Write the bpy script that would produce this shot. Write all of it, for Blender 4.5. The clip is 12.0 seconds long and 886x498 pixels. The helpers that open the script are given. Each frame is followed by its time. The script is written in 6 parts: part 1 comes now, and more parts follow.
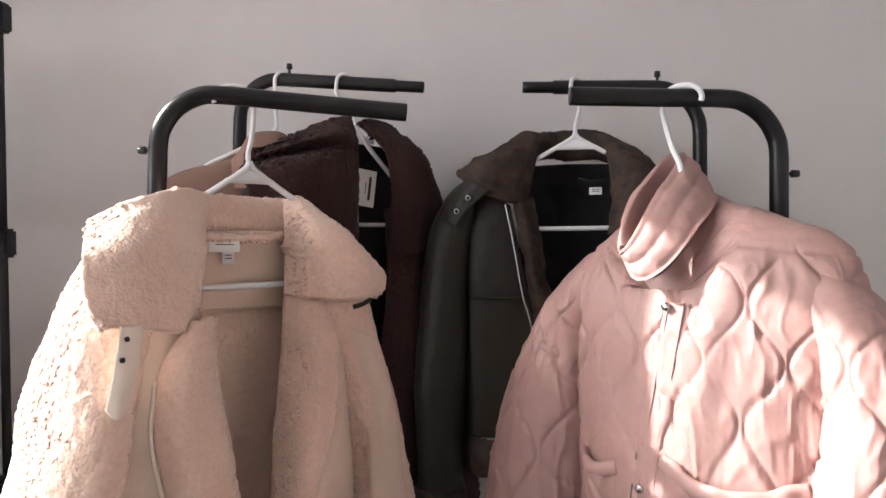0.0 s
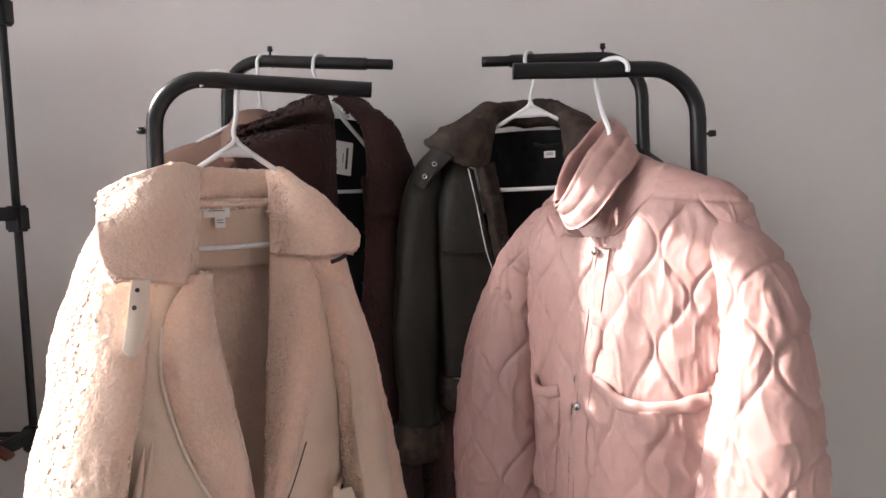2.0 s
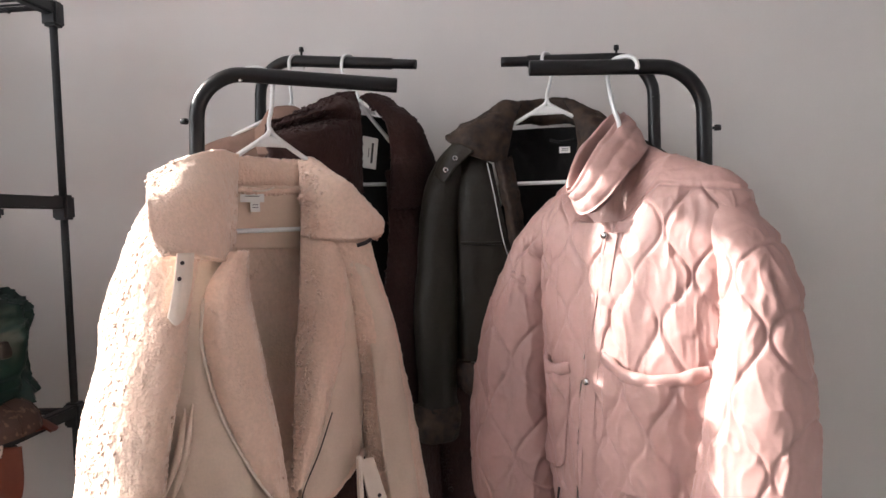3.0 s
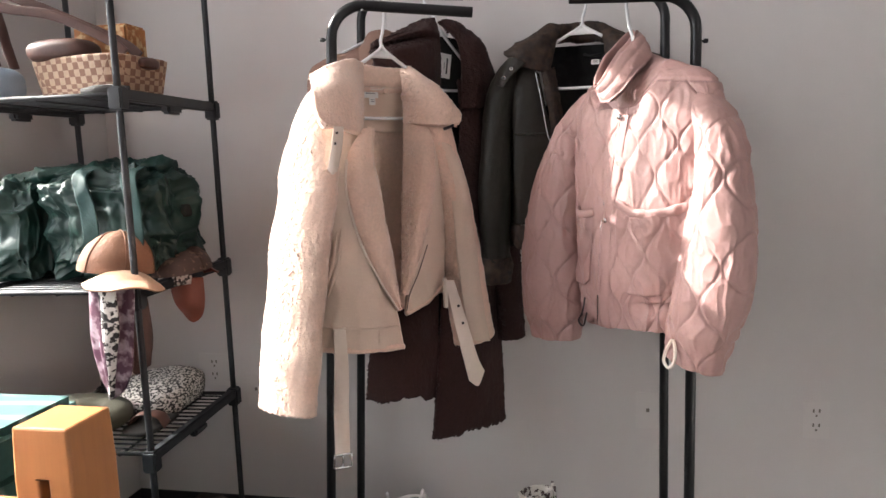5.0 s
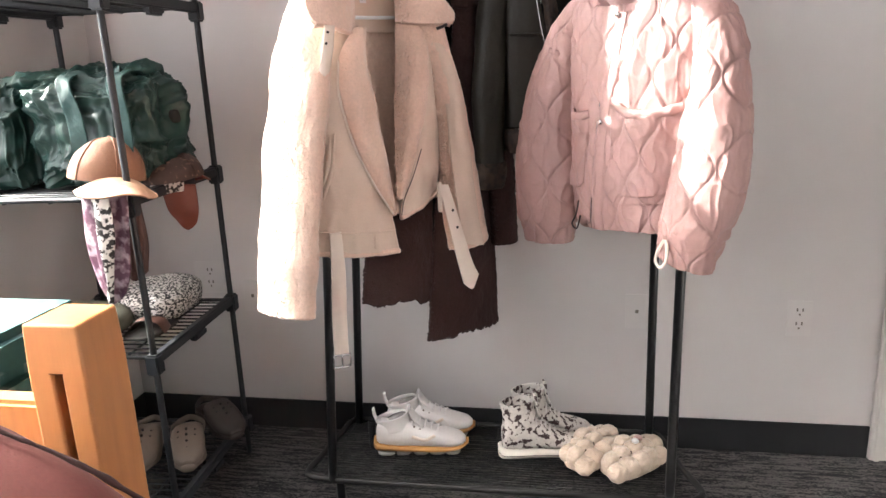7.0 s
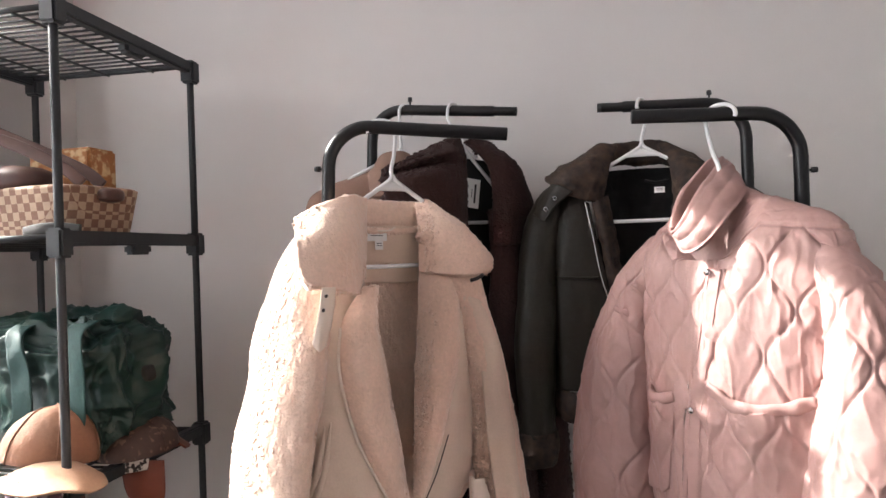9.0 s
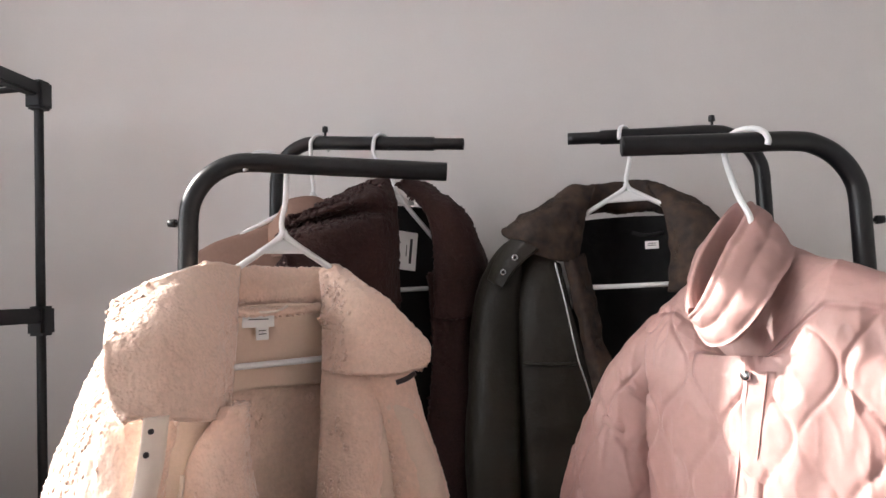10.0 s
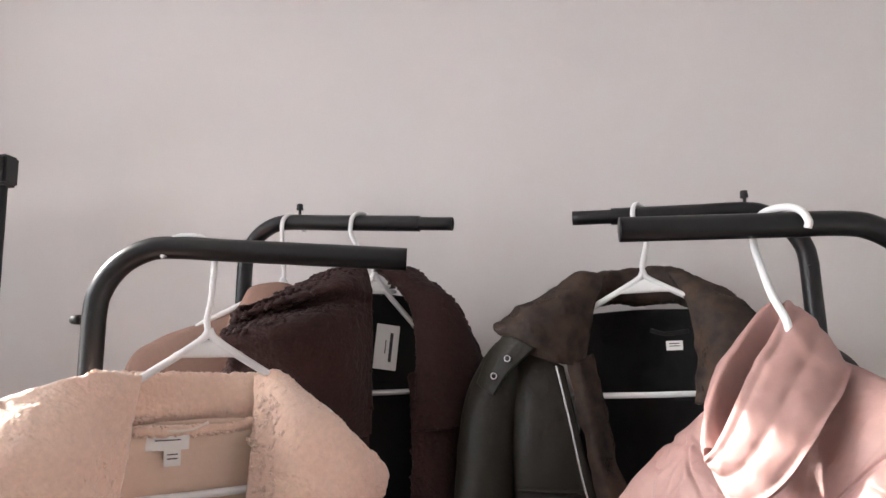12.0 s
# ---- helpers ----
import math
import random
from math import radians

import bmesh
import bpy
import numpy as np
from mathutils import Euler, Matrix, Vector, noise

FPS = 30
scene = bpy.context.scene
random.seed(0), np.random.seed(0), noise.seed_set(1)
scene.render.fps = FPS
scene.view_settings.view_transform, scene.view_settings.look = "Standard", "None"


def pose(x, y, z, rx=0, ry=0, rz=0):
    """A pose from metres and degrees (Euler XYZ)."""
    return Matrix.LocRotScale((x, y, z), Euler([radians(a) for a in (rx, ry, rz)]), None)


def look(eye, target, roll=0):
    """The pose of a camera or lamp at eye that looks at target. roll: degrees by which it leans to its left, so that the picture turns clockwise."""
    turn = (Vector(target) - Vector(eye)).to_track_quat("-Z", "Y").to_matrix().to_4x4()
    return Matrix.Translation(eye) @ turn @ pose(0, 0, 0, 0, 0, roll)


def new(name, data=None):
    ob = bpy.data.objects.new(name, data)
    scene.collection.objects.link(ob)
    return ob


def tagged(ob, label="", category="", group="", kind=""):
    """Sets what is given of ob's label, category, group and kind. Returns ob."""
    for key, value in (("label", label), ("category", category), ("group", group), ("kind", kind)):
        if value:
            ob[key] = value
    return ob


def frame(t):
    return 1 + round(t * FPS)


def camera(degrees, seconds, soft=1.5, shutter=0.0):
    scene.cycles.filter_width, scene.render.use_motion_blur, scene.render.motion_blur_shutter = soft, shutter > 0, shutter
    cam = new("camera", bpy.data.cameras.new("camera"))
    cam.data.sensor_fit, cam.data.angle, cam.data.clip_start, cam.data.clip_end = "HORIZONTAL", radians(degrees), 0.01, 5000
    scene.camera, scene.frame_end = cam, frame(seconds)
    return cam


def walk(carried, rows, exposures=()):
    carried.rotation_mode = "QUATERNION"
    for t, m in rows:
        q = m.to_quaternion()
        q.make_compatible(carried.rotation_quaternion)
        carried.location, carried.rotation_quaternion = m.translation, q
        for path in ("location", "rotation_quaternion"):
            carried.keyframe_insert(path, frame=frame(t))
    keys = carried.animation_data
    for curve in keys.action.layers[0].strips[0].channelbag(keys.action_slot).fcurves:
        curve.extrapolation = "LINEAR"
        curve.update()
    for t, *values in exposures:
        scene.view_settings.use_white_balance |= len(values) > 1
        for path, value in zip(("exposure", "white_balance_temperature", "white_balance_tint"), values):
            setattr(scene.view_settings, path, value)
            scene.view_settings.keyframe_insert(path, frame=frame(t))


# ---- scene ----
cam = camera(64.2, 12.0)
PATH = [
    (0, (0.385, -1.441, 1.425), (0.153, 0.546, 1.398), -0.7),
    (0.5, (0.404, -1.474, 1.413), (0.369, 0.525, 1.36), -1.0),
    (1, (0.418, -1.515, 1.401), (0.267, 0.478, 1.334), -1.5),
    (1.5, (0.432, -1.546, 1.397), (0.263, 0.444, 1.284), -1.7),
    (2, (0.455, -1.579, 1.41), (0.224, 0.405, 1.296), -2.5),
    (2.5, (0.455, -1.609, 1.394), (0.211, 0.374, 1.311), -2.1),
    (4.3, (0.504, -1.92, 1.331), (0.074, 0.028, 1.195), -2.0),
    (4.5, (0.493, -1.986, 1.323), (0.07, -0.038, 1.163), -1.7),
    (5, (0.474, -2.172, 1.271), (0.084, -0.228, 1.008), -2.0),
    (5.5, (0.471, -2.24, 1.208), (0.121, -0.316, 0.792), -2.3),
    (6, (0.477, -2.236, 1.181), (0.13, -0.361, 0.577), -2.5),
    (6.5, (0.467, -2.214, 1.208), (0.133, -0.348, 0.569), -2.1),
    (7, (0.462, -2.183, 1.254), (0.102, -0.282, 0.746), -2.4),
    (7.5, (0.462, -2.135, 1.3), (0.086, -0.202, 0.954), -2.4),
    (7.7, (0.458, -2.109, 1.32), (0.076, -0.164, 1.054), -2.3),
    (9.3, (0.378, -1.649, 1.406), (-0.094, 0.294, 1.457), -1.8),
    (9.5, (0.363, -1.56, 1.422), (-0.095, 0.385, 1.503), -1.9),
    (10, (0.374, -1.372, 1.443), (0.024, 0.593, 1.57), -2.7),
    (10.5, (0.41, -1.246, 1.461), (0.059, 0.711, 1.676), -2.4),
    (11, (0.427, -1.204, 1.474), (0.025, 0.733, 1.771), -2.0),
    (11.5, (0.438, -1.184, 1.482), (-0.014, 0.735, 1.819), -1.8),
    (12, (0.443, -1.184, 1.483), (-0.034, 0.728, 1.824), -1.8),
]
EXPOSURES = [(0, 1.5), (2.5, 1.54), (4.5, 1.39), (5.2, 1.65), (6.0, 2.02), (6.6, 2.17), (7.5, 2.03), (9.3, 1.55), (10.5, 1.7), (11.2, 1.84), (12, 1.87)]
walk(cam, [(t, look(eye, target, roll)) for t, eye, target, roll in PATH], EXPOSURES)

# ---- world, sun, window light ----
world = bpy.data.worlds.new("daylight")
scene.world = world
world.use_nodes = True
wn = world.node_tree
sky = wn.nodes.new("ShaderNodeTexSky")
sky.sky_type = 'NISHITA'
sky.sun_disc = False
SUN_UP = 32.6
sky.sun_elevation, sky.sun_rotation = radians(SUN_UP), radians(270)
wn.links.new(sky.outputs[0], wn.nodes["Background"].inputs[0])
wn.nodes["Background"].inputs[1].default_value = 0.04

sun = new("sun", bpy.data.lights.new("sun", "SUN"))
sun.data.energy, sun.data.angle, sun.data.color = 5.0, radians(0.5), (1.0, 0.95, 0.90)
sun.matrix_world = look((-6, -1.0, 6 * math.tan(radians(SUN_UP))), (0, -1.0, 0))

sky_panel = new("window_light", bpy.data.lights.new("window_light", "AREA"))
sky_panel.data.shape, sky_panel.data.size, sky_panel.data.size_y = 'RECTANGLE', 2.2, 1.5
sky_panel.data.energy, sky_panel.data.color = 9.0, (0.90, 0.92, 1.0)
sky_panel.matrix_world = look((-1.3, -1.75, 1.72), (0.6, -1.75, 1.4))


# ---- materials ----
def material(name, colour, rough=0.7, metal=0.0, vary=0.12, grain=60.0, bump=0.15, stain=3.0, sheen=0.0, second=None, spread=0.5):
    """A surface with fine grain and broad stains over its base colour."""
    m = bpy.data.materials.new(name)
    m.use_nodes = True
    nt = m.node_tree
    b = nt.nodes["Principled BSDF"]
    b.inputs["Roughness"].default_value, b.inputs["Metallic"].default_value = rough, metal
    if sheen:
        b.inputs["Sheen Weight"].default_value = sheen
    co = nt.nodes.new("ShaderNodeTexCoord")
    fine, broad = nt.nodes.new("ShaderNodeTexNoise"), nt.nodes.new("ShaderNodeTexNoise")
    fine.inputs["Scale"].default_value, broad.inputs["Scale"].default_value = grain, stain
    fine.inputs["Detail"].default_value = 4
    for n in (fine, broad):
        nt.links.new(co.outputs["Object"], n.inputs["Vector"])
    add = nt.nodes.new("ShaderNodeMath")
    add.operation = 'ADD'
    nt.links.new(fine.outputs[0], add.inputs[0])
    nt.links.new(broad.outputs[0], add.inputs[1])
    ramp = nt.nodes.new("ShaderNodeValToRGB")
    ramp.color_ramp.elements[0].position, ramp.color_ramp.elements[1].position = (0.5 - spread / 2), (0.5 + spread / 2)
    half = nt.nodes.new("ShaderNodeMath")
    half.operation = 'MULTIPLY'
    half.inputs[1].default_value = 0.5
    nt.links.new(add.outputs[0], half.inputs[0])
    nt.links.new(half.outputs[0], ramp.inputs[0])
    dark = second or [c * (1 - vary) for c in colour]
    light = colour if second else [min(1, c * (1 + vary)) for c in colour]
    ramp.color_ramp.elements[0].color = (*dark, 1)
    ramp.color_ramp.elements[1].color = (*light, 1)
    nt.links.new(ramp.outputs[0], b.inputs["Base Color"])
    if bump:
        bp = nt.nodes.new("ShaderNodeBump")
        bp.inputs["Strength"].default_value, bp.inputs["Distance"].default_value = bump, 0.004
        nt.links.new(fine.outputs[0], bp.inputs["Height"])
        nt.links.new(bp.outputs[0], b.inputs["Normal"])
    return m


def stretched(m, axes):
    """Stretches the pattern of a material along its axes."""
    nt = m.node_tree
    co = [n for n in nt.nodes if n.type == 'TEX_COORD'][0]
    mp = nt.nodes.new("ShaderNodeMapping")
    mp.inputs["Scale"].default_value = axes
    nt.links.new(co.outputs["Object"], mp.inputs["Vector"])
    for n in nt.nodes:
        if n.type == 'TEX_NOISE':
            nt.links.new(mp.outputs[0], n.inputs["Vector"])
    return m


def two_tone(name, a, b, scale, sharp=0.02, rough=0.7, kind="noise", axes=(1, 1, 1), at=0.5, bump=0.1):
    """Patches of two colours with firm edges: printed cloth, cow print, checks, carpet flecks."""
    m = bpy.data.materials.new(name)
    m.use_nodes = True
    nt = m.node_tree
    bs = nt.nodes["Principled BSDF"]
    bs.inputs["Roughness"].default_value = rough
    co, mp = nt.nodes.new("ShaderNodeTexCoord"), nt.nodes.new("ShaderNodeMapping")
    mp.inputs["Scale"].default_value = axes
    nt.links.new(co.outputs["Object"], mp.inputs["Vector"])
    tex = nt.nodes.new({"noise": "ShaderNodeTexNoise", "check": "ShaderNodeTexChecker", "cells": "ShaderNodeTexVoronoi"}[kind])
    tex.inputs["Scale"].default_value = scale
    nt.links.new(mp.outputs[0], tex.inputs["Vector"])
    ramp = nt.nodes.new("ShaderNodeValToRGB")
    ramp.color_ramp.elements[0].position, ramp.color_ramp.elements[1].position = at - sharp, at + sharp
    ramp.color_ramp.elements[0].color, ramp.color_ramp.elements[1].color = (*a, 1), (*b, 1)
    nt.links.new(tex.outputs["Fac"] if kind != "cells" else tex.outputs["Distance"], ramp.inputs[0])
    soft = nt.nodes.new("ShaderNodeTexNoise")
    soft.inputs["Scale"].default_value = 90
    nt.links.new(co.outputs["Object"], soft.inputs["Vector"])
    mix = nt.nodes.new("ShaderNodeMix")
    mix.data_type, mix.blend_type = 'RGBA', 'MULTIPLY'
    mix.inputs[0].default_value = 0.35
    nt.links.new(ramp.outputs[0], mix.inputs[6])
    nt.links.new(soft.outputs[0], mix.inputs[7])
    nt.links.new(mix.outputs[2], bs.inputs["Base Color"])
    bp = nt.nodes.new("ShaderNodeBump")
    bp.inputs["Strength"].default_value, bp.inputs["Distance"].default_value = bump, 0.003
    nt.links.new(soft.outputs[0], bp.inputs["Height"])
    nt.links.new(bp.outputs[0], bs.inputs["Normal"])
    return m


WALL = material("wall_paint", (0.6, 0.565, 0.55), 0.85, vary=0.03, grain=220, bump=0.05, stain=1.2)
# Whiter than the seen wall, chosen to bounce fill light.
BOUNCEWALL = material("bounce_white_wall_paint", (0.7, 0.69, 0.68), 0.85, vary=0.03, grain=220, bump=0.05, stain=1.2)
CEILING = material("ceiling_paint", (0.8, 0.79, 0.77), 0.9, vary=0.03, grain=150, bump=0.08)
TRIM = material("trim_paint", (0.68, 0.64, 0.6), 0.5, vary=0.03, grain=40, bump=0.02)
BASE = material("rubber_base", (0.009, 0.009, 0.0105), 0.65, vary=0.2, grain=30, bump=0.03)
PLATE = material("plate_plastic", (0.61, 0.575, 0.555), 0.4, vary=0.02, bump=0.0)
SLOT = material("slot_dark", (0.16, 0.14, 0.12), 0.6, bump=0.0)
METAL = material("black_enamel", (0.007, 0.007, 0.008), 0.3, vary=0.3, grain=25, bump=0.02)
TRAYM = material("dark_bronze_wire", (0.009, 0.008, 0.008), 0.55, vary=0.3, grain=25, bump=0.02)
SHELFM = material("black_plastic", (0.015, 0.017, 0.02), 0.55, vary=0.25, grain=120, bump=0.05)
WHITE = material("white_hanger_plastic", (0.8, 0.8, 0.8), 0.35, vary=0.03, bump=0.0)
FLEECE = material("cream_teddy_fleece", (0.76, 0.545, 0.435), 0.95, vary=0.14, grain=170, bump=0.7, stain=9, sheen=0.5)
SUEDE = material("cream_suede", (0.68, 0.535, 0.435), 0.85, vary=0.08, grain=260, bump=0.12, stain=7, sheen=0.15)
STRAP = material("pale_strap_leather", (0.78, 0.67, 0.58), 0.6, vary=0.05, grain=90, bump=0.08)
LINING = material("beige_lining", (0.7, 0.53, 0.42), 0.7, vary=0.05, grain=200, bump=0.08)
PINK = material("dusty_pink_nylon", (0.40, 0.238, 0.218), 0.5, vary=0.07, grain=120, bump=0.08, stain=6)
BROWN = material("dark_brown_teddy", (0.034, 0.0112, 0.0088), 0.95, vary=0.4, grain=170, bump=0.8, stain=9, sheen=0.03)
BROWNLIN = material("black_brown_lining", (0.0035, 0.003, 0.003), 0.9, vary=0.2, bump=0.05)
GREEN = material("olive_brown_leather", (0.019, 0.0145, 0.0095), 0.5, vary=0.2, grain=140, bump=0.22, stain=5)
FUR = material("brown_plush_fur", (0.062, 0.032, 0.018), 0.75, grain=60, bump=0.5, stain=26, second=(0.008, 0.0045, 0.0035), spread=0.3)
TAN = material("tan_suede", (0.25, 0.15, 0.115), 0.85, vary=0.1, grain=160, bump=0.15)
PAPER = material("label_cloth", (0.8, 0.78, 0.76), 0.8, vary=0.03, grain=300, bump=0.05)
INK = material("label_ink", (0.05, 0.05, 0.05), 0.8, bump=0.0)
CHROME = material("bright_metal", (0.7, 0.7, 0.72), 0.22, 1.0, vary=0.05, bump=0.0)
GUNMETAL = material("dark_metal", (0.06, 0.05, 0.05), 0.35, 0.8, vary=0.1, bump=0.0)
PINE = stretched(material("varnished_pine", (0.47, 0.195, 0.068), 0.38, vary=0.2, grain=12, bump=0.04, stain=2.5), (6, 6, 0.6))
# Duvet maroon made darker: the shade in the seam's crease is in this colour.
SEAMSHADE = material("maroon_seam_crease_shade", (0.03, 0.006, 0.005), 0.9, vary=0.2, grain=200, bump=0.2)
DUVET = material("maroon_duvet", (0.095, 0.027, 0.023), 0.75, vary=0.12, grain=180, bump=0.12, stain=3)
DUVET.node_tree.nodes["Principled BSDF"].inputs["Specular IOR Level"].default_value = 0.2
BAGSTRAP = material("teal_webbing", (0.006, 0.040, 0.036), 0.7, vary=0.2, grain=150, bump=0.2, stain=8)
BAG = material("dark_green_satin", (0.0035, 0.026, 0.020), 0.44, vary=0.3, grain=60, bump=0.1, stain=8)
TEAL = two_tone("teal_striped_cloth", (0.015, 0.085, 0.075), (0.2, 0.28, 0.27), 14, 0.05, axes=(0.15, 1.5, 1.0), at=0.56)
CHECK = two_tone("brown_check_canvas", (0.2, 0.1, 0.06), (0.42, 0.29, 0.2), 58, kind="check", at=0.5)
CAP = material("orange_brown_cap_cloth", (0.2, 0.095, 0.055), 0.8, vary=0.15, grain=150, bump=0.2)
# Lighter copy of the cap cloth: sunlight on the brim put into its colour.
CAPSUN = material("sun_paled_cap_brim", (0.4, 0.25, 0.165), 0.8, vary=0.15, grain=150, bump=0.2)
CAPDARK = two_tone("monogram_canvas", (0.07, 0.035, 0.025), (0.2, 0.12, 0.08), 60, 0.05, at=0.62, kind="noise")
RUST = material("rust_brim_leather", (0.15, 0.035, 0.018), 0.5, vary=0.12, grain=90, bump=0.1)
LEOPARD = two_tone("leopard_print_cloth", (0.02, 0.015, 0.015), (0.7, 0.66, 0.62), 75, 0.03, at=0.5)
SCARF = two_tone("plum_print_satin", (0.12, 0.05, 0.08), (0.45, 0.36, 0.4), 40, 0.08, 0.35, at=0.55)
ZEBRA = two_tone("black_white_print", (0.02, 0.02, 0.02), (0.6, 0.57, 0.53), 130, 0.02, axes=(1, 1, 1.6), at=0.5)
KHAKI = material("khaki_cloth", (0.0495, 0.0468, 0.0303), 0.85, vary=0.15, grain=150, bump=0.2)
AMBER = two_tone("amber_print_box", (0.35, 0.13, 0.03), (0.6, 0.4, 0.2), 45, 0.06, at=0.55)
LEATHER = material("brown_bag_leather", (0.07, 0.03, 0.022), 0.45, vary=0.2, grain=90, bump=0.1)
DENIM = material("pale_blue_cloth", (0.25, 0.32, 0.4), 0.8, vary=0.1, grain=200, bump=0.1)
SHOEW = material("white_shoe_mesh", (0.76, 0.72, 0.7), 0.6, vary=0.06, grain=160, bump=0.15)
SOLEY = material("tan_rubber_sole", (0.5, 0.25, 0.08), 0.45, vary=0.12, grain=60, bump=0.05)
CLEAR = material("clear_air_sole", (0.4, 0.38, 0.36), 0.15, vary=0.1, bump=0.0)
COW = two_tone("brown_white_splash_canvas", (0.06, 0.03, 0.03), (0.75, 0.7, 0.65), 62, 0.03, at=0.44)
RUBBER = material("white_rubber", (0.72, 0.67, 0.6), 0.5, vary=0.06, grain=60, bump=0.04)
SHOELIN = material("grey_textile_lining", (0.3, 0.29, 0.28), 0.9, vary=0.1, grain=200, bump=0.2)
PUFF = material("cream_plush_slipper", (0.6, 0.48, 0.38), 0.95, vary=0.1, grain=150, bump=0.4, sheen=0.3)
CLOG = material("taupe_clog_foam", (0.19, 0.15, 0.12), 0.6, vary=0.08, grain=60, bump=0.05)
CLOGD = material("dark_clog_foam", (0.05, 0.036, 0.031), 0.6, vary=0.08, grain=60, bump=0.05)
HOLE = material("hole_dark", (0.02, 0.018, 0.016), 0.8, bump=0.0)


def pile(m, knot, depth):
    """Turns a material's relief into a pile of small knots."""
    nt = m.node_tree
    bp = [n for n in nt.nodes if n.type == 'BUMP'][0]
    co = [n for n in nt.nodes if n.type == 'TEX_COORD'][0]
    cells, curl, add = nt.nodes.new("ShaderNodeTexVoronoi"), nt.nodes.new("ShaderNodeTexNoise"), nt.nodes.new("ShaderNodeMath")
    cells.feature = 'SMOOTH_F1'
    cells.inputs["Smoothness"].default_value = 0.6
    cells.inputs["Scale"].default_value, curl.inputs["Scale"].default_value, curl.inputs["Detail"].default_value = knot, knot * 0.9, 5
    add.operation, add.inputs[1].default_value = 'MULTIPLY_ADD', -0.8
    for n in (cells, curl):
        nt.links.new(co.outputs["Object"], n.inputs["Vector"])
    nt.links.new(cells.outputs["Distance"], add.inputs[0])
    nt.links.new(curl.outputs[0], add.inputs[2])
    nt.links.new(add.outputs[0], bp.inputs["Height"])
    bp.inputs["Strength"].default_value, bp.inputs["Distance"].default_value = 0.4, depth


pile(FLEECE, 260, 0.003)
pile(BROWN, 240, 0.004)


def carpet_material():
    m = bpy.data.materials.new("charcoal_plank_carpet")
    m.use_nodes = True
    nt = m.node_tree
    b = nt.nodes["Principled BSDF"]
    b.inputs["Roughness"].default_value = 0.95
    co = nt.nodes.new("ShaderNodeTexCoord")
    noises = []
    for axes, scale in (((5, 44, 1), 2.0), ((30, 130, 1), 2.0), ((150, 220, 150), 1.0), ((1.5, 7, 1), 1.6)):
        mp, n = nt.nodes.new("ShaderNodeMapping"), nt.nodes.new("ShaderNodeTexNoise")
        mp.inputs["Scale"].default_value = axes
        n.inputs["Scale"].default_value, n.inputs["Detail"].default_value = scale, 3
        nt.links.new(co.outputs["Object"], mp.inputs["Vector"])
        nt.links.new(mp.outputs[0], n.inputs["Vector"])
        noises.append(n)
    total = None
    for n, k in zip(noises, (0.34, 0.28, 0.24, 0.14)):
        mul = nt.nodes.new("ShaderNodeMath")
        mul.operation = 'MULTIPLY_ADD'
        mul.inputs[1].default_value = k
        nt.links.new(n.outputs[0], mul.inputs[0])
        if total:
            nt.links.new(total.outputs[0], mul.inputs[2])
        else:
            mul.inputs[2].default_value = 0.0
        total = mul
    ramp = nt.nodes.new("ShaderNodeValToRGB")
    e = ramp.color_ramp.elements
    e[0].position, e[0].color = 0.468, (0.010, 0.0105, 0.0125, 1)
    e[1].position, e[1].color = 0.535, (0.125, 0.115, 0.108, 1)
    mid = e.new(0.49)
    mid.color = (0.034, 0.032, 0.033, 1)
    nt.links.new(total.outputs[0], ramp.inputs[0])
    nt.links.new(ramp.outputs[0], b.inputs["Base Color"])
    bp = nt.nodes.new("ShaderNodeBump")
    bp.inputs["Strength"].default_value, bp.inputs["Distance"].default_value = 0.5, 0.004
    nt.links.new(noises[2].outputs[0], bp.inputs["Height"])
    nt.links.new(bp.outputs[0], b.inputs["Normal"])
    return m


GREEN.node_tree.nodes["Principled BSDF"].inputs["Specular IOR Level"].default_value = 0.35
CARPET = carpet_material()


def crinkled(m, scale, strength):
    """Small sharp creases of thin cloth over a material's own grain."""
    nt = m.node_tree
    b = nt.nodes["Principled BSDF"]
    co, n, bp = nt.nodes.new("ShaderNodeTexCoord"), nt.nodes.new("ShaderNodeTexNoise"), nt.nodes.new("ShaderNodeBump")
    n.noise_type = 'RIDGED_MULTIFRACTAL'
    n.inputs["Scale"].default_value, n.inputs["Detail"].default_value, n.inputs["Distortion"].default_value = scale, 2.5, 0.8
    bp.inputs["Strength"].default_value, bp.inputs["Distance"].default_value = strength, 0.004
    nt.links.new(co.outputs["Object"], n.inputs["Vector"])
    nt.links.new(n.outputs[0], bp.inputs["Height"])
    old = b.inputs["Normal"].links[0].from_socket if b.inputs["Normal"].links else None
    if old:
        nt.links.new(old, bp.inputs["Normal"])
    nt.links.new(bp.outputs[0], b.inputs["Normal"])


crinkled(PINK, 26, 0.16)
crinkled(DUVET, 9, 0.35)
GLASS = bpy.data.materials.new("window_glass")
GLASS.use_nodes = True
gb = GLASS.node_tree.nodes["Principled BSDF"]
gb.inputs["Transmission Weight"].default_value, gb.inputs["Roughness"].default_value = 1.0, 0.0


